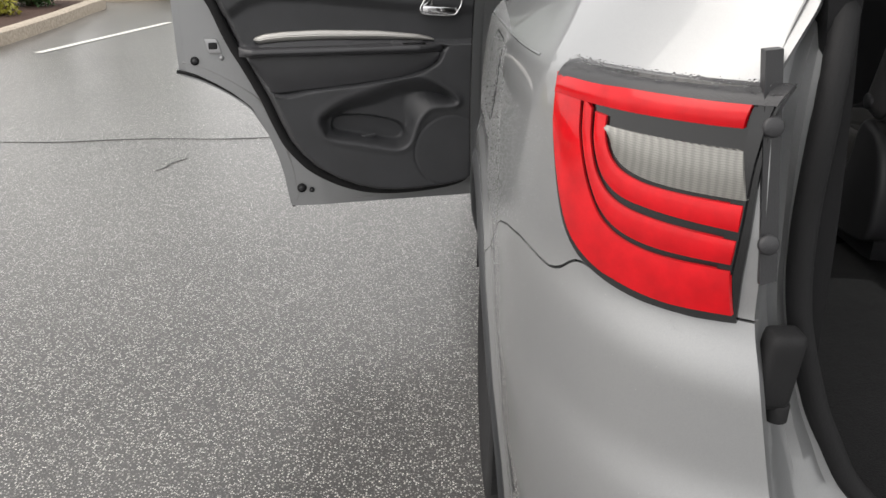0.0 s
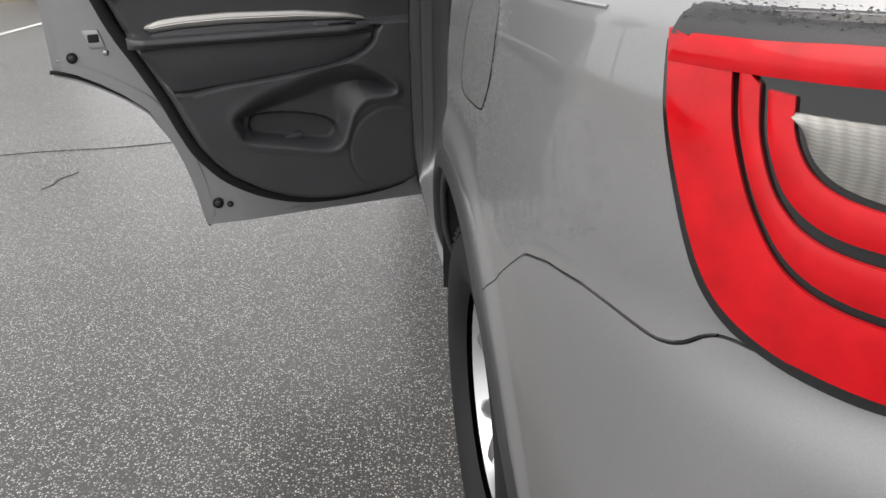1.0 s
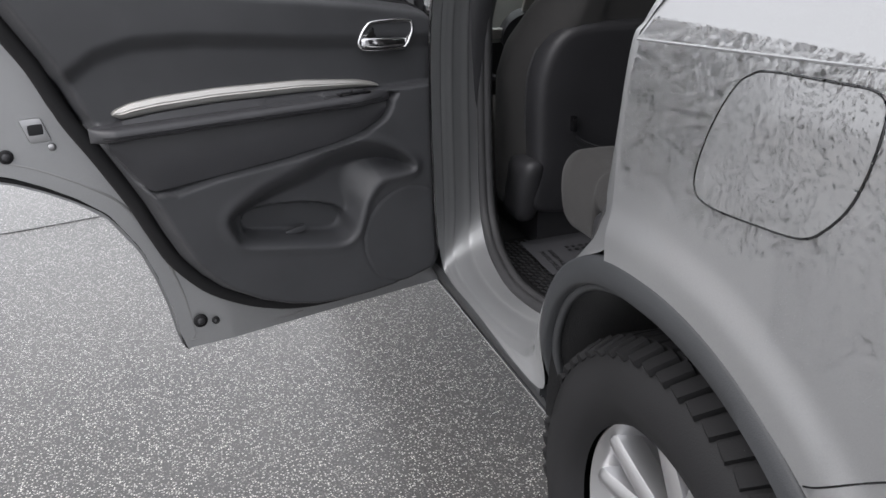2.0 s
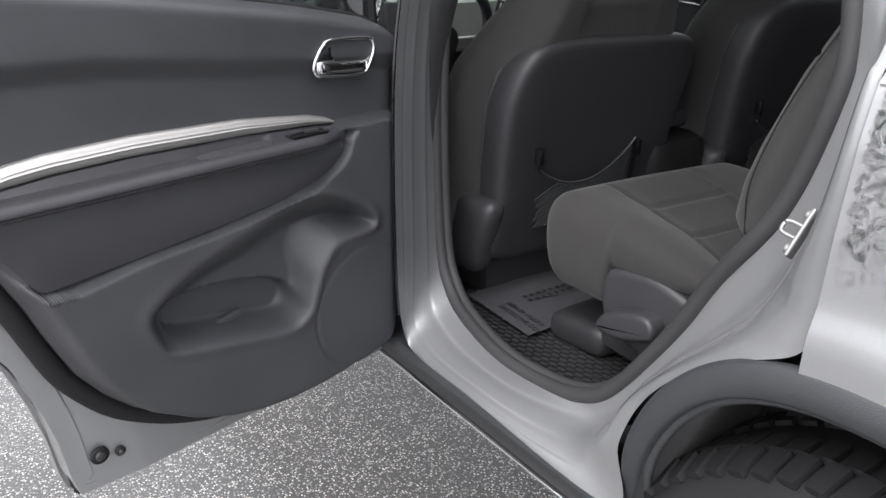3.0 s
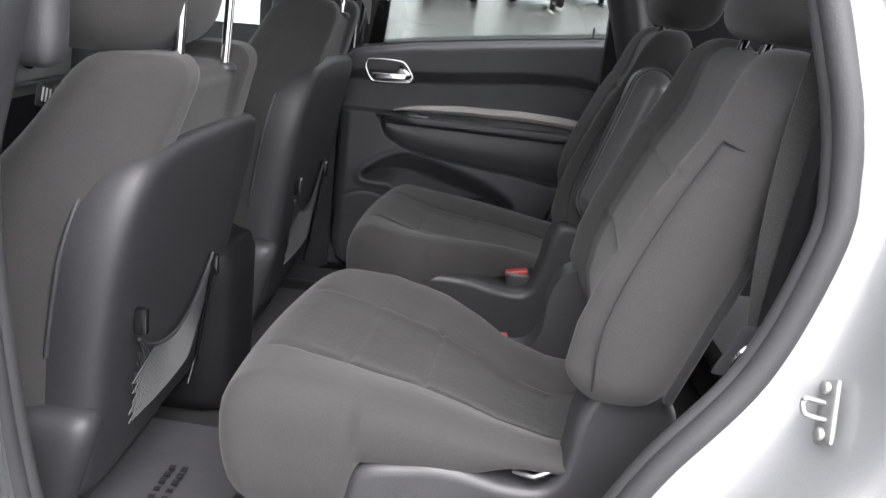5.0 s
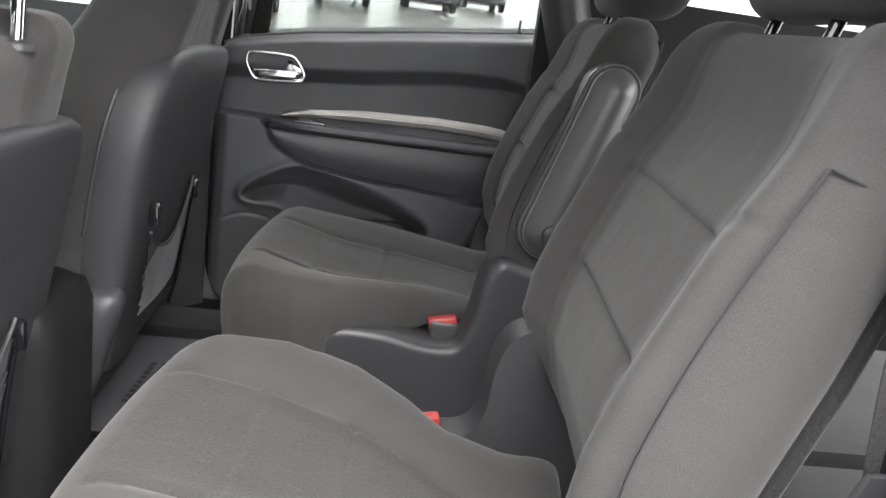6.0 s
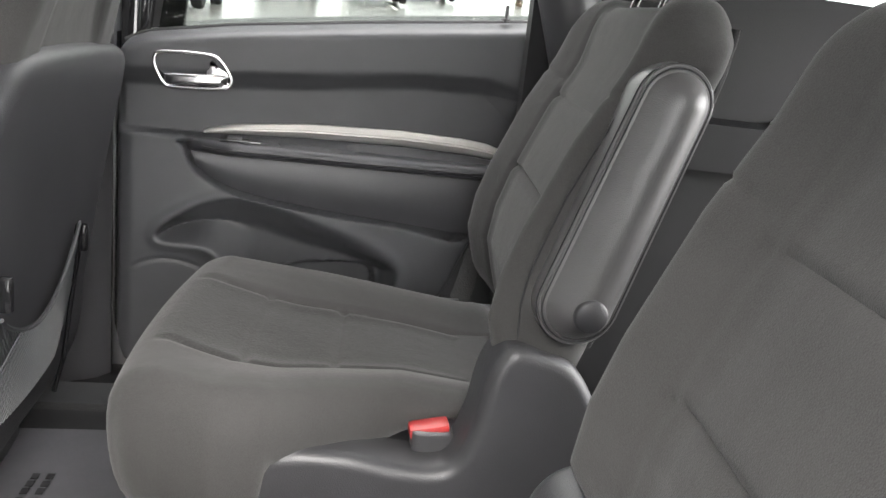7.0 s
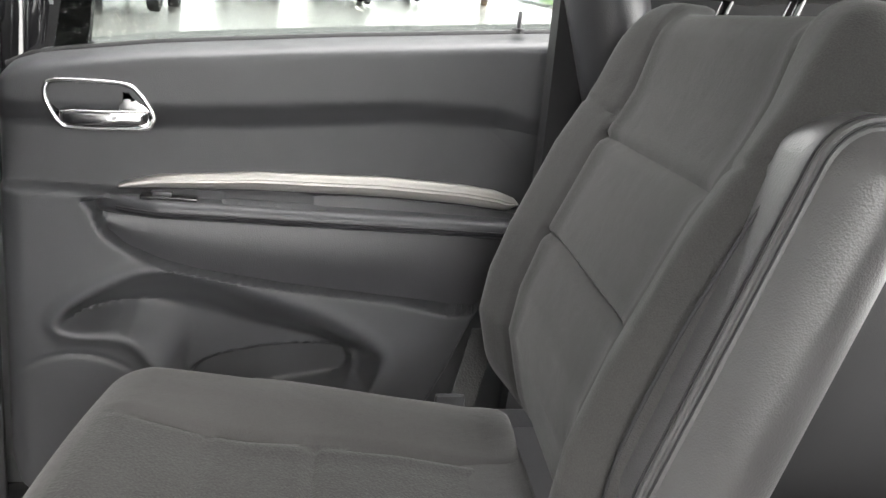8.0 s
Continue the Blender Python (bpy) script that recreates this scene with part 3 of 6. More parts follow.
lamp = part("tail_lamp", slab(housing, NJ, 24, lambda a, b: Vector((0.01, 0.012, 0))), GLOSS_BLACK, car, "red and clear tail lamp in a black housing")
part("red_band", j_band(J_OUT, J_A, 0.05, 0.95), RED_LENS, lamp, "glossy red outer lens")
part("red_band", j_band(J_A, J_B, 0.13, 0.87), RED_LENS, lamp)
part("red_band", j_band(J_B, J_C, 0.15, 0.90), RED_LENS, lamp)
part("red_band", slab(lambda u, v: lamp_at(0.088 + 0.240 * u + 0.016 * (1 - u) ** 12 * v * v, 1.189 + 0.010 * u + 0.019 * v, 0.0145 + 0.002 * math.sin(math.pi * v)), 40, 6, lambda a, b: Vector((0.004, 0.004, 0))), RED_LENS, lamp)
part("smoked_end", slab(lambda u, v: lamp_at(0.332 + 0.013 * u, 1.022 + 0.20 * v, 0.011), 6, 12, lambda a, b: Vector((0.004, 0.004, 0))), GLOSS_BLACK, lamp)
part("top_edge", slab(lambda u, v: lamp_at(lamp_top(u).x - 0.004 * (1 - u) ** 6, lamp_top(u).y - 0.016 + 0.021 * v, 0.014 - 0.012 * v ** 2), 40, 6, lambda a, b: Vector((0.003, 0.003, 0))), DARK_PLASTIC, lamp, "wet black upper lamp edge")
m, n, l, b = shader("clear_lens", (0.2, 0.197, 0.18), 0.2, 0.25, 0.3)
v = coords(n, l)
wv = n.new("ShaderNodeTexWave")
wv.inputs["Scale"].default_value, wv.bands_direction, wv.inputs["Distortion"].default_value = 48, "X", 2.0
l.new(v, wv.inputs["Vector"])
wh = n.new("ShaderNodeTexWave")
wh.inputs["Scale"].default_value, wh.bands_direction, wh.inputs["Distortion"].default_value = 140, "Z", 3.0
l.new(v, wh.inputs["Vector"])
cell = mixed(n, l, ramp(n, l, wv.outputs["Fac"], [(0.1, (0.225, 0.222, 0.207)), (0.8, (0.275, 0.27, 0.25))]), (0.15, 0.147, 0.137), mapped(n, l, wh.outputs["Fac"], 0.5, 0.0, 0.0, 0.5))
l.new(cell, b.inputs["Base Color"])
l.new(bump(n, l, wv.outputs["Fac"], 0.3, 0.001), b.inputs["Normal"])
CLEAR_LENS = m
part("clear_lens", slab(lambda u, v: (lambda c, d: lamp_at(c.x + (d - c.x) * v ** 1.0, c.y + (1.175 + 0.004 * u - c.y) * v, 0.012 + 0.002 * math.sin(math.pi * v)))(J_C[8 + round(u * (NJ - 9))] + Vector((0.002, 0.002, 0)), 0.184 + 0.149 * u), 34, 10, lambda a, b: Vector((0.004, 0.004, 0))), CLEAR_LENS, lamp, "ribbed clear reversing lens")
part("lamp_mount", slab(lambda u, v: Vector((0.308 + 0.020 * u - 0.020 * v, 0.756 + 0.01 * u + 0.03 * v, 1.055 + 0.215 * v)), 4, 12, (0.0, 0.012, 0)), DARK_PLASTIC, lamp, "black plastic mounting flange")
for xx, zz in ((0.311, 1.095), (0.302, 1.204)):
    part("cap", put(disc(0.010, 0.006, 18), Matrix.Translation((xx, 0.757 + 0.03 * (zz - 1.055) / 0.215, zz)) @ Matrix.Rotation(radians(78), 4, "X")), DARK_PLASTIC, lamp)

# tailgate opening: painted gutter, seal, bump stop
HATCH_OUT = [shell(hatch_p(z), z) + Vector((0.001, 0.003, 0)) for z in (1.62, 1.40, 1.24, 1.1, 1.0, 0.90, 0.844, 0.78)] + [Vector((0.40, 0.65, 0.715)), Vector((0.55, 0.632, 0.70)), Vector((CX, 0.61, 0.70))]
HATCH_IN = [Vector(c) for c in ((0.47, 0.98, 1.62), (0.40, 0.88, 1.40), (0.362, 0.80, 1.24), (0.363, 0.80, 1.1), (0.376, 0.80, 1.0), (0.409, 0.797, 0.90), (0.436, 0.795, 0.844), (0.475, 0.79, 0.78), (0.54, 0.78, 0.735), (0.70, 0.77, 0.715), (CX, 0.77, 0.71))]
gate_out, gate_in = smooth_path(HATCH_OUT, 8), smooth_path(HATCH_IN, 8)
NG = len(gate_out)


def gutter(u, v):
    i = round(u * (NG - 1))
    w, dy = [(0, 0), (0.03, 0.012), (0.08, 0.022), (0.4, 0.026), (0.5, 0.03), (0.62, 0.018), (0.8, 0.022), (1.0, 0.0)][round(v * 7)]
    return gate_out[i].lerp(gate_in[i], w) + Vector((0, dy, 0))


for turn in (lambda q: Vector(q), mirror_x):
    part("tailgate_gutter", ([turn(q) for q in grid(gutter, NG, 8)[0]], grid(gutter, NG, 8)[1]), PAINT, car, "painted silver tailgate channel")
    part("tailgate_seal", tube([turn(q) + Vector((0, 0.004, 0)) for q in gate_in], 0.013, 10), RUBBER, car, "thick black tailgate seal")
stop = part("bump_stop", rbox((0.036, 0.034, 0.085), 0.008, (6, 6, 8), lambda q: q + Vector((0.08 * (q.z - 0.96), 0, 0)), (0.340, 0.757, 0.963)), RUBBER, car, "black rubber tailgate bump stop")
part("foot", put(disc(0.012, 0.02, 16), Matrix.Translation((0.347, 0.752, 0.906))), RUBBER, stop)

# ---- wheel ----
TYRE = Matrix.Diagonal((0.945, 0.945, 1.0, 1.0))
wheel = part("wheel", put(turned([(0.245, -0.10), (0.262, -0.122), (0.30, -0.134), (0.345, -0.130), (0.372, -0.112), (0.384, -0.085), (0.387, 0.0), (0.384, 0.085), (0.372, 0.112), (0.345, 0.126), (0.262, 0.118), (0.245, 0.10)], 96),
                          Matrix.Translation((0.245, *AXLE)) @ Matrix.Rotation(radians(90), 4, "Y") @ TYRE), RUBBER, car, "black tyre on a silver alloy rim")
block = rbox((0.029, 0.050, 0.014), 0.003, (2, 3, 2))
for k in range(62):
    for s in (-1, 1):
        for row, xx in ((0, 0.098), (1, 0.048)):
            a = 360 / 62 * (k + 0.35 * row)
            rr = 0.360 if row == 0 else 0.366
            mm = Matrix.Translation((0.245 + s * xx, *AXLE)) @ Matrix.Rotation(radians(a), 4, "X") @ Matrix.Translation((0, 0, rr)) @ Matrix.Rotation(radians(90 + 14 * s * (1 - row)), 4, "Z") @ Matrix.Rotation(radians(22 * s if row == 0 else 0), 4, "X")
            if not (100 < a % 360 < 260):
                part("tread_block", put(block, mm), RUBBER, wheel)
rim_m = Matrix.Translation((0.274, *AXLE)) @ Matrix.Rotation(radians(-90), 4, "Y") @ TYRE
rim = part("rim", put(turned([(0.236, -0.10), (0.222, -0.08), (0.218, 0.05), (0.232, 0.098), (0.246, 0.116), (0.252, 0.112), (0.250, 0.098), (0.244, 0.09)], 72), rim_m), ALLOY, wheel, "silver alloy rim with twin spokes")
for k in range(5):
    for s in (-1, 1):
        a = 2 * math.pi * k / 5 + s * 0.17

        def spoke(q, a=a, s=s):
            r = 0.055 + (q.x + 0.5) * 0.185
            w = 0.030 - 0.008 * (q.x + 0.5)
            ang = a + s * 0.08 * (q.x + 0.5)
            side = q.y * w * 2
            h = 0.088 - 0.025 * (1 - (q.x + 0.5)) + q.z * 0.045 - 0.012 * abs(q.y)
            return rim_m @ Vector((r * math.cos(ang) - side * math.sin(ang), r * math.sin(ang) + side * math.cos(ang), h))
        part("spoke", rbox((1, 1, 1), 0.12, (8, 6, 4), spoke), ALLOY, rim)
part("hub_cap", put(disc(0.062, 0.09, 32, 0.008), rim_m), ALLOY, rim)
part("brake_disc", put(disc(0.17, 0.02, 40), rim_m @ Matrix.Translation((0, 0, -0.03))), STEEL, wheel)

# raised rings and lettering-sized pads on the tyre's side
for rr, xx in ((0.318, 0.1185), (0.262, 0.131)):
    part("sidewall_ring", tube([Vector((xx, AXLE[0] + rr * math.cos(a), AXLE[1] + rr * math.sin(a))) for a in np.linspace(0, 2 * math.pi, 72, endpoint=False)], 0.0022, 6, True), RUBBER, wheel)

# ---- rear doors: one set of forms, hung open on the near side and shut on the far side ----
# local metres: u runs rearward from the panel's front edge, v towards the cabin, z up
OPEN = Matrix(((-0.978, 0.208, 0, 0.147), (-0.208, -0.978, 0, 2.705), (0, 0, 1, 0), (0, 0, 0, 1)))
SHUT = Matrix(((0, -1, 0, 1.765), (-1, 0, 0, 2.668), (0, 0, 1, 0), (0, 0, 0, 1)))
PANEL_LOW = [(0, .575), (.004, .545), (.018, .512), (.045, .490), (.12, .474), (.22, .466), (.30, .466), (.37, .474), (.433, .491), (.50, .52), (.567, .563), (.61, .608), (.645, .658), (.672, .72), (.70, .795), (.73, .86), (.76, .922), (.80, 1.0), (.837, 1.1), (.88, 1.18), (.90, 1.22)]
PANEL_TOP = [(0, 1.10), (.008, 1.125), (.025, 1.146), (.06, 1.16), (.208, 1.188), (.45, 1.222), (.75, 1.26), (.90, 1.275)]
SKIN_LOW = [(-.05, .392), (.40, .388), (.655, .384), (.662, .40), (.672, .49), (.69, .57), (.715, .65), (.767, .742), (.82, .787), (.875, .822), (.93, .85), (.985, .868), (1.0, .87)]
CREASE = [(0, 1.055), (.2, 1.066), (.33, 1.077), (.56, 1.104), (.68, 1.108), (.75, 1.092), (.80, 1.06), (.9, 1.0)]
INSERT = [(.138, .948), (.15, .918), (.177, .897), (.225, .877), (.279, .864), (.406, .848), (.559, .835), (.69, .824), (.755, .925), (.765, .962), (.45, .965), (.15, .968)]
POCKET = [(.535, .70), (.545, .75), (.466, .80), (.376, .83), (.28, .862), (.20, .857), (.13, .82), (.098, .787), (.115, .777), (.184, .772), (.225, .735), (.245, .69), (.262, .648), (.30, .633), (.393, .652), (.51, .677)]
MAP_POCKET = [(.50, .735), (.43, .742), (.36, .733), (.30, .717), (.268, .695), (.257, .662), (.272, .642), (.31, .639), (.393, .656), (.50, .684)]
def rounded(poly, n=5):
    return [(q.x, q.y) for q in smooth_path([Vector((a, b, 0)) for a, b in poly], n, True)]


POCKET, MAP_POCKET, INSERT = rounded(POCKET, 4), rounded(MAP_POCKET, 4), rounded(INSERT, 3)
panel_poly = [(a, b) for a, b in PANEL_LOW] + [(a, b) for a, b in reversed(PANEL_TOP)]


def panel_v(u, z):
    e = -sdf(u, z, panel_poly)
    zc = lerp(u, CREASE)
    v = -0.018 + 0.020 * step(zc - 0.004, zc + 0.035, z)
    top = lerp(u, PANEL_TOP)
    v -= 0.05 * step(top - 0.045, top + 0.004, z) ** 2
    carrier = 0.026 * (1 - step(0.968, 0.982, z)) * step(-0.01, 0.05, u)
    d_in = sdf(u, z, INSERT)
    v += carrier * step(-0.007, 0.003, d_in)
    if d_in < 0:
        v += 0.010 * step(0.0, 0.05, -d_in)
    if z < 0.9:
        d = sdf(u, z, POCKET)
        soft = 0.018 + 0.05 * step(0.69, 0.80, z) * step(0.10, 0.24, u)
        v -= 0.048 * step(0.008, -soft, d) if d < 0.01 else 0.0
        v += (0.002 + 0.006 * step(0.30, 0.22, u) * step(0.60, 0.66, z)) * math.exp(-((d - 0.010) / 0.012) ** 2)
        d2 = sdf(u, z, MAP_POCKET)
        v -= 0.028 * step(0.003, -0.008, d2)
        d3 = math.hypot(u - 0.115, (z - 0.613) * 0.98) - 0.122
        if d > 0.012 and u < 0.26:
            v -= 0.003 * math.exp(-(d3 / 0.0035) ** 2) * step(0.02, 0.05, u)
    v -= 0.075 * (1 - step(-0.002, 0.03, e)) ** 2
    return v


def panel_form(nu=230, nv=190):
    us = sorted(set([round(0.9 * i / (nu - 1), 5) for i in range(nu)] + [0.002, 0.006, 0.01]))
    nu = len(us)
    return grid(lambda a, b: (lambda u: (lambda z: Vector((u, panel_v(u, z), z)))(lerp(u, PANEL_LOW) + (lerp(u, PANEL_TOP) - lerp(u, PANEL_LOW)) * b))(us[round(a * (nu - 1))]), nu, nv)


PANEL_FORM = panel_form()


def skin(v_of, inset, top_in):
    def fn(a, b):
        u = -0.045 + inset + (1.03 - 2 * inset) * a
        lo, hi = lerp(u, SKIN_LOW) + inset, lerp(u, PANEL_TOP) - 0.018 - top_in
        z = lo + (hi - lo) * b
        return Vector((u, v_of(u, z), z))
    return fn


def rear_door(m, whole, label):
    door = part("rear_door", put(slab(skin(lambda u, z: -0.165 - 0.012 * step(0.7, 0.38, z), 0.0, 0.0), 120, 30, (0, -0.02, 0)), m), PAINT, car, label)
    pan_v = lambda u, z: lerp(u, [(0, -.10), (.55, -.105), (.66, -.118), (.80, -.128), (.93, -.142), (1.0, -.15)])
    part("inner_shell", put(slab(skin(pan_v, 0.022, 0.0), 110, 24, (0, -0.05, 0)), m), PAINT, door, "painted silver inner door shell")
    part("door_panel", put(PANEL_FORM, m), DOOR_BLACK, door, "black moulded door lining with a deep map pocket")
    # panel edge returns to the shell
    rim = [Vector((u, 0, z)) for u, z in PANEL_LOW]
    part("panel_edge", put(grid(lambda a, b: Vector((rim[round(a * (len(rim) - 1))].x, -0.072 - 0.04 * b, rim[round(a * (len(rim) - 1))].z)), len(rim), 2), m), DOOR_BLACK, door)
    part("panel_edge", put(grid(lambda a, b: Vector((0.0, -0.072 - 0.05 * b, 0.56 + 0.58 * a)), 8, 2), m), DOOR_BLACK, door)
    seal = smooth_path([Vector((u + 0.012, -0.092, z - 0.010)) for u, z in PANEL_LOW[2:]], 3)
    part("seal", put(tube(seal, 0.018, 10), m), RUBBER, door, "black rubber door seal")
    seal2 = smooth_path([Vector((u - 0.008, lerp(u, [(0, -.142), (.66, -.146), (1.0, -.158)]), z + 0.010)) for u, z in SKIN_LOW[2:]], 3)
    part("seal", put(tube(seal2, 0.0060, 8), m), RUBBER, door)
    bead = smooth_path([Vector((u - 0.030, lerp(u, [(0, -.0995), (.55, -.1045), (.66, -.1175), (.80, -.1275), (.93, -.1415), (1.0, -.1495)]), z + 0.040)) for u, z in SKIN_LOW[1:]], 3)
    part("weld_flange", put(tube(bead, 0.0035, 8), m), ZINC, door)
    # armrest
    arm_z = [(.14, .962), (.2, .957), (.3, .953), (.47, .950), (.65, .947), (.74, .955), (.775, .962)]

    shelf_in = [(.138, .978), (.18, .979), (.22, .982), (.35, .988), (.536, .991), (.65, .988), (.722, .982), (.785, .976)]
    prof = [(-.016, None), (-.010, None), (-.004, -.001), (.003, -.001), (.009, -.0015), (.016, -.002), (.023, -.004), (.0275, -.008), (.030, -.0135), (.030, -.018), (.0275, -.024), (.018, -.028), (-.016, -.030)]

    def arm_at(u, v, dz):
        w = (min(1.0, max(0.0, (u - 0.138) / 0.085))) ** 0.55 * min(1.0, max(0.0, (0.785 - u) / 0.04)) ** 0.5
        zi, zt = lerp(u, shelf_in), 0.976
        if dz is None:
            z = zi
        else:
            z = zt + dz
        z -= 0.017 * step(0.303, 0.315, u) * step(0.452, 0.40, u) * step(-0.013, -0.006, v) * step(0.015, 0.008, v)
        return Vector((u, -0.016 + (v + 0.016) * max(w, 0.02), z))
    NA = 130
    part("armrest", put(grid(lambda a, b: arm_at(0.138 + 0.647 * a, *prof[round(b * 12)]), NA, 13), m), SOFT_BLACK, door, "stitched soft black armrest")
    for dz in (-0.0165, -0.0205):
        part("stitching", put(tube([arm_at(u, 0.0308, dz) for u in np.linspace(0.168, 0.765, 60)], 0.0011, 5), m), INK, door)
    # fabric insert under the armrest
    part("insert", put(grid(lambda a, b: (lambda u: Vector((u, -0.006 + 0.006 * math.sin(math.pi * b), lerp(u, [(.15, .925), (.177, .9), (.225, .88), (.279, .867), (.406, .851), (.559, .838), (.69, .828), (.75, .92)]) + 0.003 + b * (0.949 - 0.003 - lerp(u, [(.15, .925), (.177, .9), (.225, .88), (.279, .867), (.406, .851), (.559, .838), (.69, .828), (.75, .92)])))))(0.155 + 0.6 * a), 60, 8), m), SOFT_BLACK, door)
    # satin trim strip with two raised lines
    hi = [(.160, .982), (.18, .992), (.22, 1.002), (.35, 1.016), (.53, 1.022), (.65, 1.019), (.70, 1.014), (.732, 1.004), (.738, .998)]
    lo = [(.160, .980), (.18, .981), (.22, .984), (.35, .990), (.536, .993), (.65, .990), (.70, .986), (.722, .984), (.738, .994)]

    def strip(a, b):
        u = 0.168 + 0.570 * a
        z0, z1 = lerp(u, lo), lerp(u, hi)
        ridge = 0.002 * math.exp(-((b - 0.46) / 0.05) ** 2) + 0.0015 * math.exp(-((b - 0.64) / 0.04) ** 2)
        return Vector((u, -0.014 + 0.008 * math.sin(math.pi * b) ** 0.6 + ridge * step(0, 0.2, a), z0 + (z1 - z0) * b))
    part("trim_strip", put(slab(strip, 90, 25, (0, -0.012, 0)), m), SATIN, door, "satin silver trim strip")
    # release handle
    RIM = ((.077, 1.098), (.078, 1.115), (.092, 1.125), (.175, 1.128), (.198, 1.117), (.217, 1.087), (.216, 1.072), (.20, 1.062), (.112, 1.056), (.095, 1.062), (.085, 1.078))
    bez = smooth_path([Vector((0.149 + (u - 0.149) * 0.94, 0.004, 1.092 + (z - 1.092) * 0.86)) for u, z in RIM], 5, True)
    handle = part("door_handle", put(tube(bez, 0.0036, 8, True), m), CHROME, door, "chrome release lever in a chrome rim")
    cen = Vector((.149, -.002, 1.091))
    nb = len(bez)
    part("cup", put(grid(lambda a, b: bez[round(a * nb) % nb].lerp(cen, b) + Vector((0, -0.026 * (1 - (1 - b) ** 4) + 0.002, 0)), nb, 8, True), m), GLOSS_BLACK, handle)
    part("lever", put(rbox((0.112, 0.010, 0.021), 0.005, (12, 4, 5), lambda q: Vector((q.x, q.y + 0.006 * math.sin((q.x - 0.09) * 26), q.z + 0.06 * (q.x - 0.155))), (0.153, 0.001, 1.0775)), m), CHROME, handle)
    part("lever_arm", put(rbox((0.042, 0.008, 0.036), 0.003, (6, 3, 6), lambda q: Vector((0.190 + (q.x - 0.190) * (1 - 0.75 * step(1.083, 1.117, q.z)) - 0.012 * step(1.083, 1.117, q.z), q.y, q.z)), (0.190, -0.002, 1.100)), m), CHROME, handle)
    # window switch on the armrest
    sw = part("window_switch", put(rbox((0.075, 0.028, 0.006), 0.002, (6, 4, 2), None, (0.236, 0.004, 0.9755)), m), GLOSS_BLACK, door)
    part("rocker", put(rbox((0.028, 0.014, 0.008), 0.003, (4, 3, 3), None, (0.226, 0.004, 0.980)), m), DARK_PLASTIC, sw)
    part("pocket_lug", put(rbox((0.05, 0.012, 0.016), 0.004, (5, 3, 3), lambda q: q + Vector((0, 0, -0.15 * (q.x - 0.39))), (0.385, -0.052, 0.664)), m), DOOR_BLACK, door)
    # window: frame, glass, lock pin
    part("window_frame", put(join(tube([Vector((0.035, -0.088, 1.11)), Vector((0.035, -0.10, 1.3)), Vector((0.08, -0.16, 1.58)), Vector((0.16, -0.19, 1.64)), Vector((0.62, -0.2, 1.65)), Vector((0.80, -0.19, 1.56)), Vector((0.93, -0.13, 1.25))], 0.038, 10, flat=0.6),), m), GLOSS_BLACK, door, "black window frame")
    part("frame_trim", put(slab(lambda a, b: Vector((0.005 + 0.105 * a + 0.03 * b, -0.078 - 0.085 * b, 1.11 + 0.47 * b)), 4, 8, (0, -0.02, 0)), m), TRIM_BLACK, door, "black window frame trim")
    pane = part("window_glass", put(slab(lambda a, b: Vector((0.07 + 0.84 * a - (0.10 * a - 0.06) * b, -0.075 - 0.10 * b, 1.14 + 0.10 * a + (0.5 - 0.10 * a) * b)), 12, 8, (0, -0.004, 0)), m), PRIVACY, door, "tinted window glass with rain drops")
    pane.visible_shadow = False
    part("sill_lip", put(tube([Vector((u, -0.058, lerp(u, PANEL_TOP) - 0.014)) for u in np.linspace(0.02, 0.93, 30)], 0.007, 8), m), RUBBER, door)
    pin = part("lock_pin", put(join(put(disc(0.0035, 0.03, 10, 0.001), Matrix.Translation((0.706, -0.028, 1.245))), put(disc(0.010, 0.004, 14, 0.001), Matrix.Translation((0.706, -0.028, 1.2475)))), m), DARK_PLASTIC, door)
    if whole:
        for u, z, r in ((.619, .474, .016), (.585, .466, .009), (.93, .916, .014)):
            part("grommet", put(disc(r, 0.006, 20, 0.002), m @ Matrix.Translation((u, lerp(u, [(.55, -.105), (.66, -.112), (.93, -.142)]) + 0.002, z)) @ Matrix.Rotation(radians(-90), 4, "X")), RUBBER, door, "black rubber plug")
            part("plug", put(disc(r * 0.55, 0.009, 16, 0.002), m @ Matrix.Translation((u, lerp(u, [(.55, -.105), (.66, -.112), (.93, -.142)]) + 0.002, z)) @ Matrix.Rotation(radians(-90), 4, "X")), DARK_PLASTIC, door)
        part("latch", put(rbox((0.04, 0.012, 0.05), 0.004, (4, 3, 6), lambda q: q + Vector((0.25 * (q.z - 0.96), 0, 0)), (0.868, -0.131, 0.962)), m), STEEL, door, "steel door latch")
        # Solid black block; the shade inside the latch opening is put into its colour.
        part("latch_mouth_shade", put(rbox((0.028, 0.008, 0.022), 0.003, (3, 2, 3), None, (0.868, -0.1255, 0.964)), m), INK, door)
        part("bolt", put(disc(0.008, 0.005, 14), m @ Matrix.Translation((0.845, -0.13, 0.925)) @ Matrix.Rotation(radians(-90), 4, "X")), STEEL, door)
        for zz in (0.607, 0.995):
            hg = part("hinge", put(rbox((0.034, 0.026, 0.05), 0.006, (4, 3, 4), None, (-0.080, -0.085, zz)), m), PAINT, door, "painted steel hinge")
            part("hinge_pin", put(disc(0.007, 0.075, 12), m @ Matrix.Translation((-0.094, -0.078, zz - 0.037))), STEEL, hg)
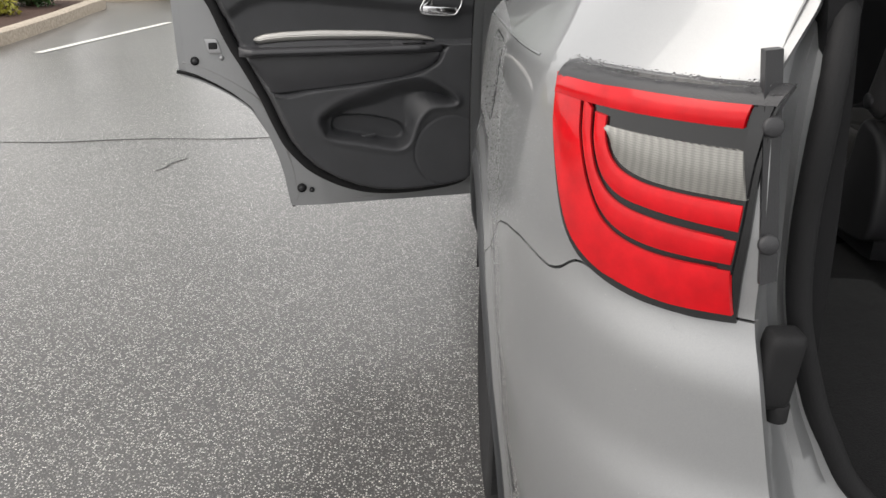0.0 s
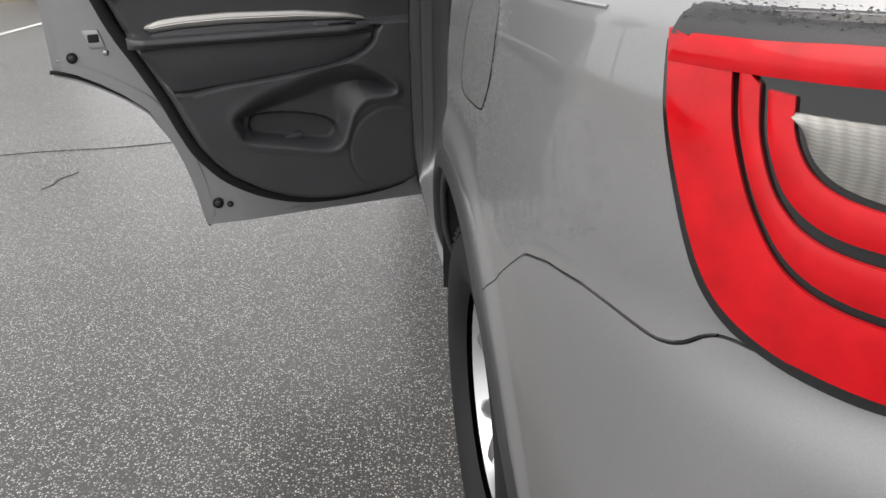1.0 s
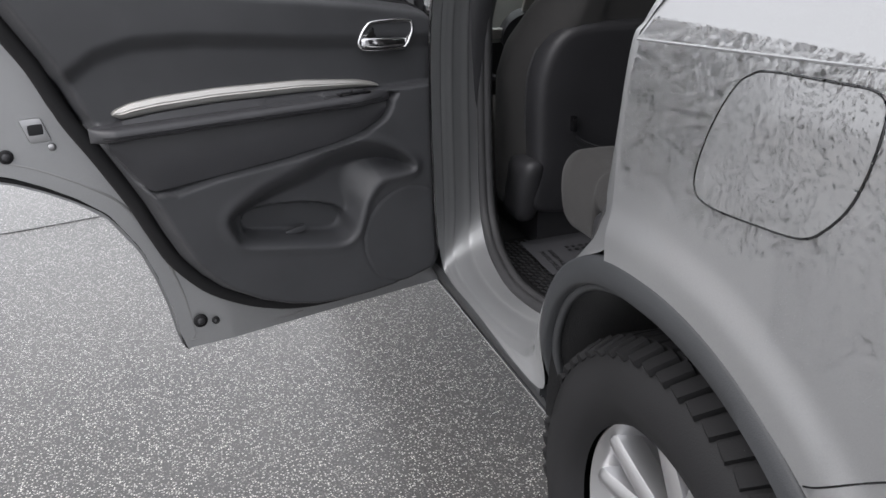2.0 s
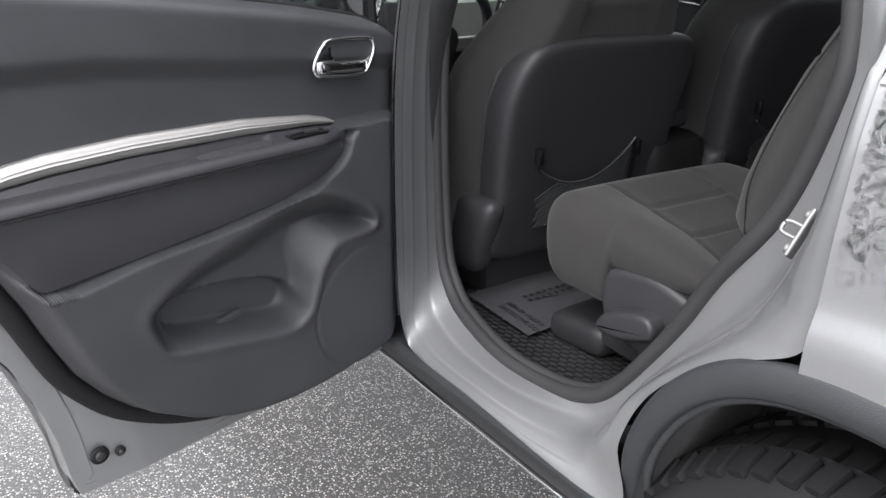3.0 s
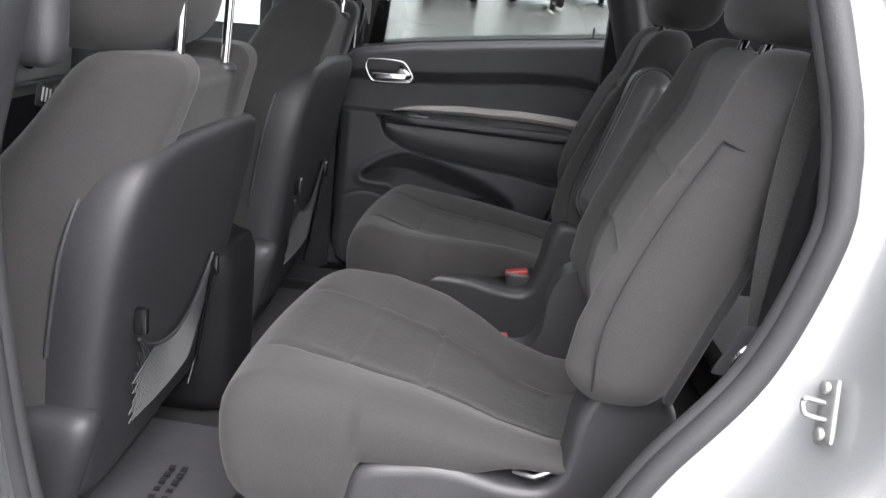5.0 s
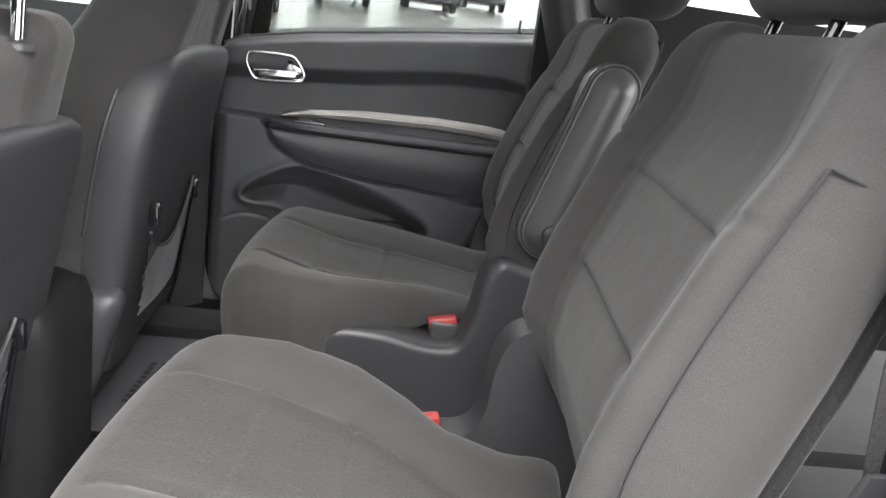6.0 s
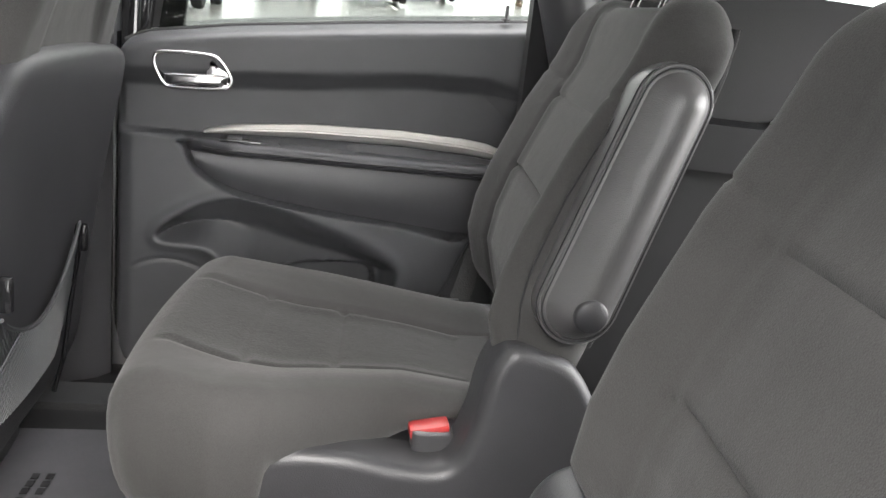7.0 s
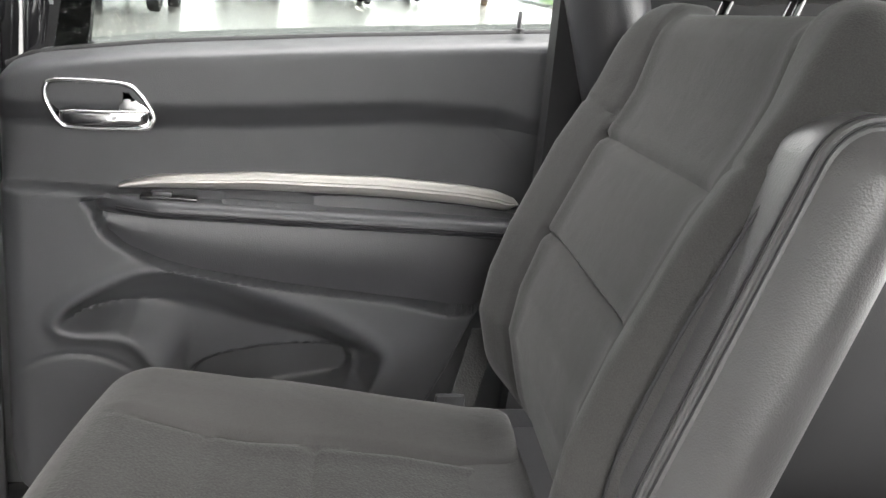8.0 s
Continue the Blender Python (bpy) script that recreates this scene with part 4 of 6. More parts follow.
            part("bolt", put(disc(0.006, 0.006, 12), m @ Matrix.Translation((-0.075, -0.073, zz + 0.012)) @ Matrix.Rotation(radians(-90), 4, "X")), STEEL, hg)
        part("check_strap", put(rbox((0.03, 0.02, 0.07), 0.006, (4, 3, 5), None, (-0.078, -0.085, 0.80)), m), DARK_PLASTIC, door, "dark door check strap")
        part("wire_boot", put(tube([Vector((-0.05 - 0.04 * math.sin(a), -0.085, 0.755 - 0.03 * a / 3)) for a in np.linspace(0, 3, 12)], [0.009 + 0.0015 * (k % 2) for k in range(12)], 8), m), RUBBER, door, "black ribbed cable boot")
        part("front_seal", put(tube([Vector((-0.012, -0.075, z)) for z in np.linspace(0.52, 1.12, 12)], 0.007, 8), m), RUBBER, door, "black rubber edge seal")
    return door


near_door = rear_door(OPEN, True, "open silver rear door with black lining and satin strip")
far_door = rear_door(SHUT, False, "shut rear door with black lining and satin strip")

# ---- cabin shell ----
part("floor_pan", join(slab(lambda u, v: Vector((0.44 + 1.30 * u, 0.80 + 1.30 * v, 0.455)), 2, 2, (0, 0, -0.055)), slab(lambda u, v: Vector((0.24 + 1.5 * u, 2.10 + 2.0 * v, 0.455)), 2, 2, (0, 0, -0.055))), CARPET, car, "black carpet floor")
part("roof", slab(lambda u, v: Vector((0.33 + 1.314 * u, 0.80 + 2.75 * v, 1.66 + 0.10 * math.sin(math.pi * u) ** 0.5 + 0.03 * math.sin(math.pi * v))), 20, 20, (0, 0, 0.03)), PAINT, car)
part("headliner", grid(lambda u, v: Vector((0.34 + 1.294 * u, 0.82 + 2.7 * v, 1.64 + 0.09 * math.sin(math.pi * u) ** 0.5)), 20, 10), LINER, car)


def mirror(q):
    return Vector((2 * CX - q[0], q[1], q[2]))


def pillar(name, path, r, mat, both=True):
    part(name, tube(smooth_path(path, 6), r, 12), mat, car)
    if both:
        part(name, tube(smooth_path([mirror(q) for q in path], 6), r, 12), mat, car)


pillar("rear_pillar", [(0.33, 0.95, 1.20), (0.38, 1.02, 1.45), (0.46, 1.10, 1.63)], 0.06, DARK_PLASTIC)
pillar("quarter_pillar", [(0.29, 1.83, 1.15), (0.31, 1.93, 1.42), (0.38, 2.05, 1.65)], 0.055, DARK_PLASTIC)
pillar("middle_pillar", [(0.25, 2.82, 0.5), (0.25, 2.82, 1.0), (0.275, 2.79, 1.22), (0.33, 2.74, 1.45), (0.38, 2.72, 1.65)], 0.058, DARK_PLASTIC)
for sx, xx in ((1, 0.275), (-1, 1.775)):
    part("pillar_trim", slab(lambda u, v: Vector((xx + sx * 0.035 * math.sin(math.pi * u) ** 0.6, 2.66 + 0.24 * u if sx < 0 else 2.80 + 0.10 * u, 0.46 + 0.80 * v)), 12, 10, (-sx * 0.01, 0, 0)), DARK_PLASTIC, car, "black middle pillar trim")
    guide = part("belt_guide", rbox((0.048, 0.075, 0.20), 0.023, (8, 8, 12), lambda q: q + Vector((sx * 0.10 * (q.z - 1.2), 0, 0)), (xx + sx * 0.035, 2.738, 1.295)), DARK_PLASTIC, car, "black seat belt guide on the pillar")
pillar("front_pillar", [(0.24, 4.02, 1.14), (0.34, 3.6, 1.42), (0.42, 3.3, 1.62)], 0.045, DARK_PLASTIC)


def pair(name, fn, nu, nv, mat, depth, label="", see=True):
    a = part(name, slab(fn, nu, nv, depth), mat, car, label)
    b = part(name, slab(lambda u, v: mirror(fn(u, v)), nu, nv, Vector((-depth[0], depth[1], depth[2]))), mat, car, label)
    if not see:
        a.visible_shadow = b.visible_shadow = False


part("far_pillar_body", slab(lambda u, v: Vector((1.88 - 0.16 * step(0.55, 1, v), 2.60 + 0.27 * u, 0.40 + 1.26 * v)), 4, 16, (0.02, 0, 0)), PAINT, car)
pair("quarter_glass", lambda u, v: Vector((0.215 + 0.14 * v, 0.98 + 0.82 * u + 0.12 * v, 1.305 + 0.34 * v)), 4, 4, TINTED, (0.004, 0, 0), "tinted quarter glass", False)
pair("front_door_glass", lambda u, v: Vector((0.16 + 0.17 * v, 2.83 + (1.15 - 0.5 * v) * u, 1.12 + 0.5 * v)), 6, 4, GLASS, (0.004, 0, 0), "front door glass", False)
screen = part("windscreen", slab(lambda u, v: Vector((0.30 + 1.374 * u + (0.10 - 0.2 * u) * v, 4.05 - 0.75 * v + 0.10 * math.sin(math.pi * u), 1.16 + 0.47 * v)), 14, 8, (0, 0.005, 0)), GLASS, car, "windscreen")
screen.visible_shadow = False
# cargo and quarter trim
part("wheel_house_trim", slab(lambda u, v: Vector((1.745 + 0.03 * math.sin(math.pi * v) + 0.04 * u, 1.66 + 0.42 * u, 0.42 + 0.74 * v)), 10, 10, (0.02, 0, 0)), DOOR_BLACK, car, "black wheel house trim")
part("far_sill_trim", slab(lambda u, v: Vector((1.70 + 0.17 * v, 2.02 + 0.90 * u, 0.455 + 0.03 * math.sin(math.pi * v))), 10, 8, (0, 0, -0.04)), TRIM_BLACK, car, "black sill trim")
pair("quarter_trim", lambda u, v: Vector((0.30 - 0.03 * v + 0.03 * math.sin(3 * v) + 0.10 * step(1.15, 0.82, 0.82 + 1.12 * u), 0.82 + 1.12 * u, 0.455 + 0.905 * v)), 24, 14, TRIM_BLACK, (-0.03, 0, 0), "black cargo side trim")
pair("quarter_ledge", lambda u, v: Vector((0.27 + 0.09 * v, 1.0 + 0.72 * u, 1.125 - 0.008 * v * v)), 12, 6, TRIM_BLACK, (0, 0, -0.085), "black moulded rear armrest ledge")
for xx in (0.325, 2 * CX - 0.325):
    cup_ring = part("cup_holder", tube([Vector((xx + 0.036 * math.cos(a), 1.42 + 0.036 * math.sin(a), 1.127)) for a in np.linspace(0, 2 * math.pi, 28, endpoint=False)], 0.004, 8, True), DARK_PLASTIC, car, "round cup holder in the ledge")
    # Black disc on the ledge; colour stands for the shade in the hollow.
    part("well_shade", put(disc(0.034, 0.003, 28, 0.001), Matrix.Translation((xx, 1.42, 1.125))), INK, cup_ring)
# outer front doors and wings
pair("front_door", lambda u, v: Vector((0.05 + 0.02 * (1 - v) + 0.05 * step(0.7, 1, v), 2.80 + 1.2 * u, 0.42 + 0.72 * v)), 20, 16, PAINT, (0.03, 0, 0))
pair("front_wing", lambda u, v: Vector((0.05 + 0.02 * (1 - v) + 0.09 * u * u + 0.05 * step(0.7, 1, v), 4.01 + 0.95 * u, (0.42 if abs(4.76 - 4.01 - 0.95 * u) > 0.4 else 0.405 + math.sqrt(max(0, 0.17 - (0.75 - 0.95 * u) ** 2))) * (1 - v) + (1.12 - 0.12 * u) * v)), 30, 12, PAINT, (0.03, 0, 0))
part("bonnet", slab(lambda u, v: Vector((0.16 + 1.654 * u, 4.06 + 1.05 * v, 1.12 - 0.14 * v + 0.07 * math.sin(math.pi * u) ** 0.5)), 16, 12, (0, 0, -0.02)), PAINT, car)
part("front_bumper", slab(lambda u, v: Vector((0.16 + 1.654 * u, 5.06 + 0.12 * math.sin(math.pi * u), 0.35 + 0.65 * v)), 16, 8, (0, -0.02, 0)), PAINT, car)
part("far_sill", slab(lambda u, v: Vector((1.90 - 0.2 * v, 2.05 + 2.0 * u, 0.36 + 0.14 * v)), 6, 4, (0, 0, -0.05)), CLADDING, car)
part("underbody", slab(lambda u, v: Vector((0.44 + 1.09 * u, 0.80 + 4.1 * v, 0.33)), 4, 4, (0, 0, 0.04)), DARK_PLASTIC, car)
part("firewall", slab(lambda u, v: Vector((0.24 + 1.5 * u, 4.0, 0.40 + 0.72 * v)), 4, 4, (0, 0.03, 0)), DARK_PLASTIC, car)
# far front door lining
part("front_door_lining", slab(lambda u, v: Vector((1.76 - 0.02 * math.sin(math.pi * v), 2.78 + 1.2 * u, 0.46 + (0.72 - 0.04 * u) * v)), 16, 16, (0.03, 0, 0)), DOOR_BLACK, car)
part("front_door_lining", slab(lambda u, v: Vector((0.21 + 0.02 * math.sin(math.pi * v), 2.82 + 1.16 * u, 0.46 + (0.70 - 0.04 * u) * v)), 16, 16, (-0.03, 0, 0)), DOOR_BLACK, car)
far_handle = part("front_door_handle", tube([Vector((1.735, y, z)) for y, z in ((3.38, 1.09), (3.36, 1.055), (3.27, 1.05), (3.255, 1.07), (3.27, 1.10), (3.36, 1.105))], 0.005, 8, True), CHROME, car, "chrome release lever")
part("lever", rbox((0.012, 0.09, 0.02), 0.005, (3, 6, 3), None, (1.738, 3.32, 1.072)), CHROME, far_handle)
# dash
dash = part("dashboard", slab(lambda u, v: Vector((0.24 + 1.494 * u, 3.42 + 0.62 * v, 1.06 + 0.09 * math.sin(0.5 * math.pi * min(1, v * 2.2)) - 0.02 * v)), 30, 16, (0, 0.02, -0.12)), DASH, car, "pale grey dashboard top")
part("dash_front", slab(lambda u, v: Vector((0.24 + 1.494 * u, 3.415 + 0.012 * (1 - v), 0.985 + 0.10 * v)), 30, 8, (0, 0.02, 0)), DASH, dash, "pale grey upper dash face")
part("dash_face", slab(lambda u, v: Vector((0.24 + 1.494 * u, 3.44 + 0.13 * (1 - v), 0.66 + 0.30 * v)), 10, 10, (0, 0.03, 0)), DARK_PLASTIC, dash)
part("dash_strip", rbox((1.46, 0.016, 0.014), 0.005, (30, 2, 2), None, (CX, 3.425, 0.974)), CHROME, dash)
for sx, xx in ((-1, 2 * CX - 1.478), (1, 1.478)):
    slant = Matrix.Translation((xx, 3.413, 1.062)) @ Matrix.Rotation(radians(sx * 38), 4, "Y")
    vent = part("air_vent", put(tube([Vector((0.058 * math.cos(a), 0, 0.032 * math.sin(a))) for a in np.linspace(0, 2 * math.pi, 28, endpoint=False)], 0.005, 8, True), slant), GLOSS_BLACK, dash)
    # Thin flat disc: the vent's dark inside is shade painted in black.
    part("duct_shade", put(disc(1.0, 0.002, 24, 0.0005), slant @ Matrix.Translation((0, 0.001, 0)) @ Matrix.Diagonal((0.056, 1, 0.030, 1)) @ Matrix.Rotation(radians(90), 4, "X")), INK, vent)
    for k in range(6):
        part("slat", put(rbox((0.005, 0.010, 0.05 - 0.006 * abs(k - 2.5)), 0.0015, (2, 2, 4), None, (-0.04 + 0.016 * k, -0.002, 0)), slant), DARK_PLASTIC, vent)
sw_m = Matrix.Translation((0.62, 3.30, 0.99)) @ Matrix.Rotation(radians(-66), 4, "X")
wheel_ring = part("steering_wheel", put(tube([Vector((0.185 * math.cos(a), 0.185 * math.sin(a), 0)) for a in np.linspace(0, 2 * math.pi, 48, endpoint=False)], 0.015, 12, True), sw_m), SOFT_BLACK, car, "black steering wheel with silver spokes")
part("boss", put(disc(0.075, 0.05, 32, 0.015), sw_m @ Matrix.Translation((0, 0, -0.02))), DARK_PLASTIC, wheel_ring)
for a in (0, 180, 270):
    part("spoke", put(rbox((0.12, 0.035, 0.014), 0.005, (6, 4, 3), None, (0.12, 0, 0)), sw_m @ Matrix.Rotation(radians(a), 4, "Z")), SATIN, wheel_ring)
console = part("centre_console", rbox((0.22, 0.85, 0.36), 0.04, (8, 16, 8), lambda q: Vector((q.x, q.y, q.z + 0.05 * step(3.0, 3.4, q.y))), (CX, 3.12, 0.63)), TRIM_BLACK, car, "black centre console")
part("console_lid", rbox((0.21, 0.34, 0.06), 0.025, (8, 10, 4), None, (CX, 2.93, 0.84)), SOFT_BLACK, console, "padded armrest lid")


# ---- seats ----
def inset_ring(ring, w):
    """A closed outline in the y-z plane, drawn in by w."""
    k = len(ring)
    area = sum(a.y * b.z - b.y * a.z for a, b in zip(ring, ring[1:] + ring[:1]))
    out = []
    for i, q in enumerate(ring):
        t = ring[(i + 1) % k] - ring[i - 1]
        out.append(q + Vector((0, -t.z, t.y)).normalized() * (w if area > 0 else -w))
    return out


def plate(poly, x0, x1, bevel=0.006, n=6):
    """A flat moulding cut to a smooth outline of (y, z), between two x, with a rounded edge at x1."""
    ring = smooth_path([Vector((0, *q)) for q in poly], n, True)
    k = len(ring)
    s = 1 if x1 > x0 else -1
    steps = [(x0, 0)] + [(x1 - s * bevel * (1 - math.sin(a)), bevel * (1 - math.cos(a))) for a in np.linspace(0, math.pi / 2, 6)] + [(x1, bevel + 0.003)]
    rows = [[Vector((x, q.y, q.z)) for q in inset_ring(ring, w)] for x, w in steps]
    vs = [q for r in rows for q in r]
    m = len(rows)
    fs = [(i * k + j, i * k + (j + 1) % k, (i + 1) * k + (j + 1) % k, (i + 1) * k + j) for i in range(m - 1) for j in range(k)]
    fs += [tuple(range(k)), tuple((m - 1) * k + j for j in reversed(range(k)))]
    return vs, fs


def groove(d, w=0.0045, depth=0.006):
    return depth * math.exp(-(d / w) ** 2)


def second_row(tr, label, arm, lean=0.0):
    """A cloth captain's chair; tr takes it to its side of the cabin."""
    P = lambda sh: ([tr(q) for q in sh[0]], sh[1])
    B = lambda sh: ([tr(q) + Vector((0, lean, 0)) for q in sh[0]], sh[1])
    seat = thing("captain_chair", tuple(tr(Vector((0.62, 2.25, 0.455)))), label, "seat", "second row seats")

    def cush(q):
        x, y = q.x, q.y
        a, s = (x - 0.63) / 0.245, (y - 2.13) / 0.425
        t = (q.z + 0.06) / 0.12
        bot = 0.712 + 0.03 * step(2.26, 2.15, y) - 0.086 * step(2.372, 2.386, y)
        top = 0.768 + 0.062 * max(s, -0.05) - 0.012 * step(0.9, 1.0, s) + 0.008 * math.sin(math.pi * max(s, 0.0))
        dip = 0.026 * step(0.82, 0.30, abs(a)) * step(1.05, 0.55, s)
        top -= dip
        if t > 0.5:
            top -= groove(abs(x - 0.63) - 0.108 - 0.012 * s, 0.005, 0.007) * step(0.98, 0.9, s)
            if abs(x - 0.63) < 0.11:
                top -= groove(y - 2.425, 0.005, 0.007) + groove(y - 2.312, 0.005, 0.007)
        else:
            top = max(top, bot + 0.02)
        inner = lerp(y, [(2.13, .70), (2.20, .725), (2.25, .785), (2.32, .845), (2.42, .882), (2.50, .868), (2.56, .84)])
        if arm:
            inner = lerp(y, [(2.13, .77), (2.22, .785), (2.30, .83), (2.38, .87), (2.44, .882), (2.50, .868), (2.56, .84)])
        x = 0.385 + (x - 0.385) * (inner - 0.385) / 0.49
        out = 0.010 * math.sin(math.pi * t) * (1 if a > 0 else -1) * step(0.7, 1.0, abs(a))
        yy = y + (0.012 * math.sin(math.pi * t) * step(0.9, 1.0, s) - 0.02 * (1 - t) * step(0.9, 1.0, s)) - 0.016 * a * a * step(0.6, 1, s)
        yy -= 0.09 * (x - 0.37) if not arm else -0.09 * (x - 0.77)
        return Vector((x + out, yy, bot + (top - bot) * t))
    cushion_form = rbox((0.49, 0.512, 0.12), 0.034, (72, 78, 10), lambda q: q, (0.63, 2.316, 0))
    cushion = part("cushion", P(([cush(q) for q in cushion_form[0]], cushion_form[1])), CLOTH, seat, "dark grey cloth cushion with stitched panels")
    cushion.data.materials.append(CLOTH_IN)
    for face, ids in zip(cushion.data.polygons, cushion_form[1]):
        c = sum((Vector(cushion_form[0][i]) for i in ids), Vector()) / len(ids)
        face.material_index = int(c.z > 0.05 and abs(c.x - 0.63) < 0.108 + 0.012 * (c.y - 2.13) / 0.425 and c.y < 2.54)
    XB, HALF = 0.605, (0.25 if arm else 0.262)
    SK = 0.12 if not arm else -0.12
    SEAM_DEEP = 0.008 if arm else 0.0045
    SEAM_UP, SEAM_LOW = (1.147, 1.028) if arm else (1.118, 1.0)
    FRONT_Y = [(.76, 2.085), (.80, 2.10), (.86, 2.118), (.905, 2.130), (.96, 2.124), (1.02, 2.106), (1.127, 2.063), (1.203, 2.022), (1.26, 1.999), (1.31, 1.985)]
    REAR_Y = [(.76, 2.03), (.852, 2.002), (1.041, 1.942), (1.20, 1.902), (1.253, 1.892), (1.31, 1.892)]

    def skew(q):
        return Vector((q.x, q.y - SK * (q.x - (0.40 if not arm else 0.62)), q.z))

    def back(q):
        x, a, t, f = q.x, (q.x - XB) / HALF, (q.z + 0.22) / 0.44, (q.y + 0.06) / 0.12
        low = (0.80 if arm else 0.862) - (0.02 if arm else 0.085) * step(0.86, 0.55, abs(a))
        z = low + (1.300 - low) * t - 0.020 * step(0.70, 1.0, abs(a)) ** 2 * step(0.7, 1, t) - 0.012 * step(0.66, 0.56, abs(a)) * step(0.9, 1, t)
        front, rear = lerp(z, FRONT_Y), lerp(z, REAR_Y)
        front -= 0.040 * step(0.97, 0.48, abs(a)) * (0.55 + 0.45 * step(1.0, 0.75, t)) + 0.012 * step(0.1, -0.2, t)
        front -= 0.030 * step(0.84, 1.0, abs(a)) ** 2
        if f > 0.5:
            edge = abs(a) - 0.62
            front -= groove(edge * 0.25, 0.004, 0.0035 if arm else 0.0015)
            if edge < 0:
                front -= groove(z - SEAM_UP, 0.004, SEAM_DEEP) + groove(z - SEAM_LOW, 0.004, SEAM_DEEP)
            else:
                front -= groove(z - SEAM_UP - 0.022 - 0.05 * edge, 0.003, 0.004)
        wide = 1 + 0.02 * math.sin(math.pi * f) - 0.05 * step(0.85, 1.0, t) ** 2
        if arm and a > 0:
            wide -= 0.03 * step(1.225, 1.20, z)
        return skew(Vector((XB + (x - XB) * wide, rear + (front - rear) * f, z)))
    part("backrest", B(rbox((2 * HALF, 0.12, 0.44), 0.042, (84, 12, 84), back, (XB, 0, 0))), CLOTH, seat, "dark grey cloth backrest with stitched panels")
    for s in (-1, 1):
        k = HALF - 0.004 if not (arm and s > 0) else HALF * 0.97 - 0.004
        pts = [(XB + s * (k + w), y, z) for w, y, z in ((-.004, 2.088, 0.885), (.001, 2.090, 0.96), (.001, 2.066, 1.05), (-.001, 2.034, 1.13), (-.006, 2.000, 1.200))]
        part("seam", B(tube([skew(q) for q in smooth_path(pts, 8)], 0.0014, 5)), INK, seat)
        side = [(XB + s * (k + w), y, z) for w, y, z in ((-.006, 2.000, 1.200), (.004, 1.975, 1.192), (.004, 1.93, 1.182))]
        part("seam", B(tube([skew(q) for q in smooth_path(side, 6)], 0.0012, 5)), INK, seat)
        rearward = [(XB + s * (HALF - (0.035 if arm and s > 0 else 0.012)), lerp(z, REAR_Y) + 0.004, z) for z in np.linspace(0.88, 1.27, 24)]
        part("piping", B(tube([skew(Vector(q)) for q in rearward], 0.0065, 8)), CARPET, seat, "black edge piping")
    shell_form = rbox((0.40, 0.024, 0.38), 0.010, (12, 4, 16), lambda q: skew(Vector((q.x, q.y + lerp(q.z, REAR_Y) - 0.004, q.z))), (XB, 0, 1.055))
    part("back_shell", B(shell_form), CARPET, seat, "black carpeted seat back")
    head = part("headrest", B(rbox((0.31, 0.12, 0.18), 0.045, (18, 10, 14), lambda q: skew(Vector((q.x * (1 - 0.10 * step(0, 0.09, q.z)) + XB, 1.915 + q.y - 0.15 * q.z - 0.03 * (q.x / 0.135) ** 2, 1.392 + q.z))))), CLOTH, seat, "padded cloth headrest")
    for s in (-1, 1):
        part("post", B(tube([skew(Vector((XB + s * 0.07, 1.925, 1.34))), skew(Vector((XB + s * 0.07, 1.945, 1.27)))], 0.0065, 10)), GLOSS_BLACK, head)
    SHIELD = [(2.37, 0.715), (2.30, 0.735), (2.245, 0.738), (2.17, 0.722), (2.125, 0.728), (2.105, 0.765), (2.10, 0.83), (2.082, 0.872), (2.045, 0.888), (1.99, 0.872), (1.965, 0.80), (1.955, 0.70), (1.99, 0.60), (2.15, 0.575), (2.33, 0.59), (2.378, 0.64)]
    LOW = [(y, min(z, 0.76)) for y, z in SHIELD]
    sh = part("side_shield", P(plate(LOW if arm else SHIELD, 0.43, 0.372, 0.014)), DARK_PLASTIC, seat, "black plastic side shield")
    HUMP = [(2.385, 0.735), (2.30, 0.743), (2.225, 0.728), (2.17, 0.730), (2.147, 0.78), (2.135, 0.853), (2.112, 0.888), (2.075, 0.884), (2.03, 0.865), (1.99, 0.80), (1.97, 0.70), (1.99, 0.60), (2.15, 0.575), (2.33, 0.583), (2.395, 0.65)]
    part("side_shield", P(plate(HUMP if arm else SHIELD, 0.80, 0.868, 0.016)), DARK_PLASTIC, seat)
    part("recline_lever", P(plate([(2.355, 0.612), (2.345, 0.645), (2.30, 0.668), (2.25, 0.680), (2.228, 0.668), (2.226, 0.645), (2.245, 0.632), (2.30, 0.612)], 0.375, 0.338, 0.010)), DARK_PLASTIC, sh, "grey release lever")
    part("bracket", P(tube([Vector((0.395, 2.165, 0.735)), Vector((0.375, 2.14, 0.742)), Vector((0.38, 2.12, 0.75))], 0.004, 8)), STEEL, seat)
    part("base", P(rbox((0.40, 0.40, 0.16), 0.02, (6, 8, 5), None, (0.62, 2.22, 0.60))), DARK_PLASTIC, seat)
    part("foot_cover", P(rbox((0.15, 0.17, 0.075), 0.03, (8, 8, 6), lambda q: q + Vector((0, 0, 0.10 * (2.5 - q.y))), (0.51, 2.50, 0.50))), DARK_PLASTIC, seat)
    part("foot_cover", P(rbox((0.11, 0.17, 0.075), 0.03, (8, 8, 6), None, (0.80, 2.48, 0.50))), DARK_PLASTIC, seat)
    bx = 0.808 if arm else 0.846
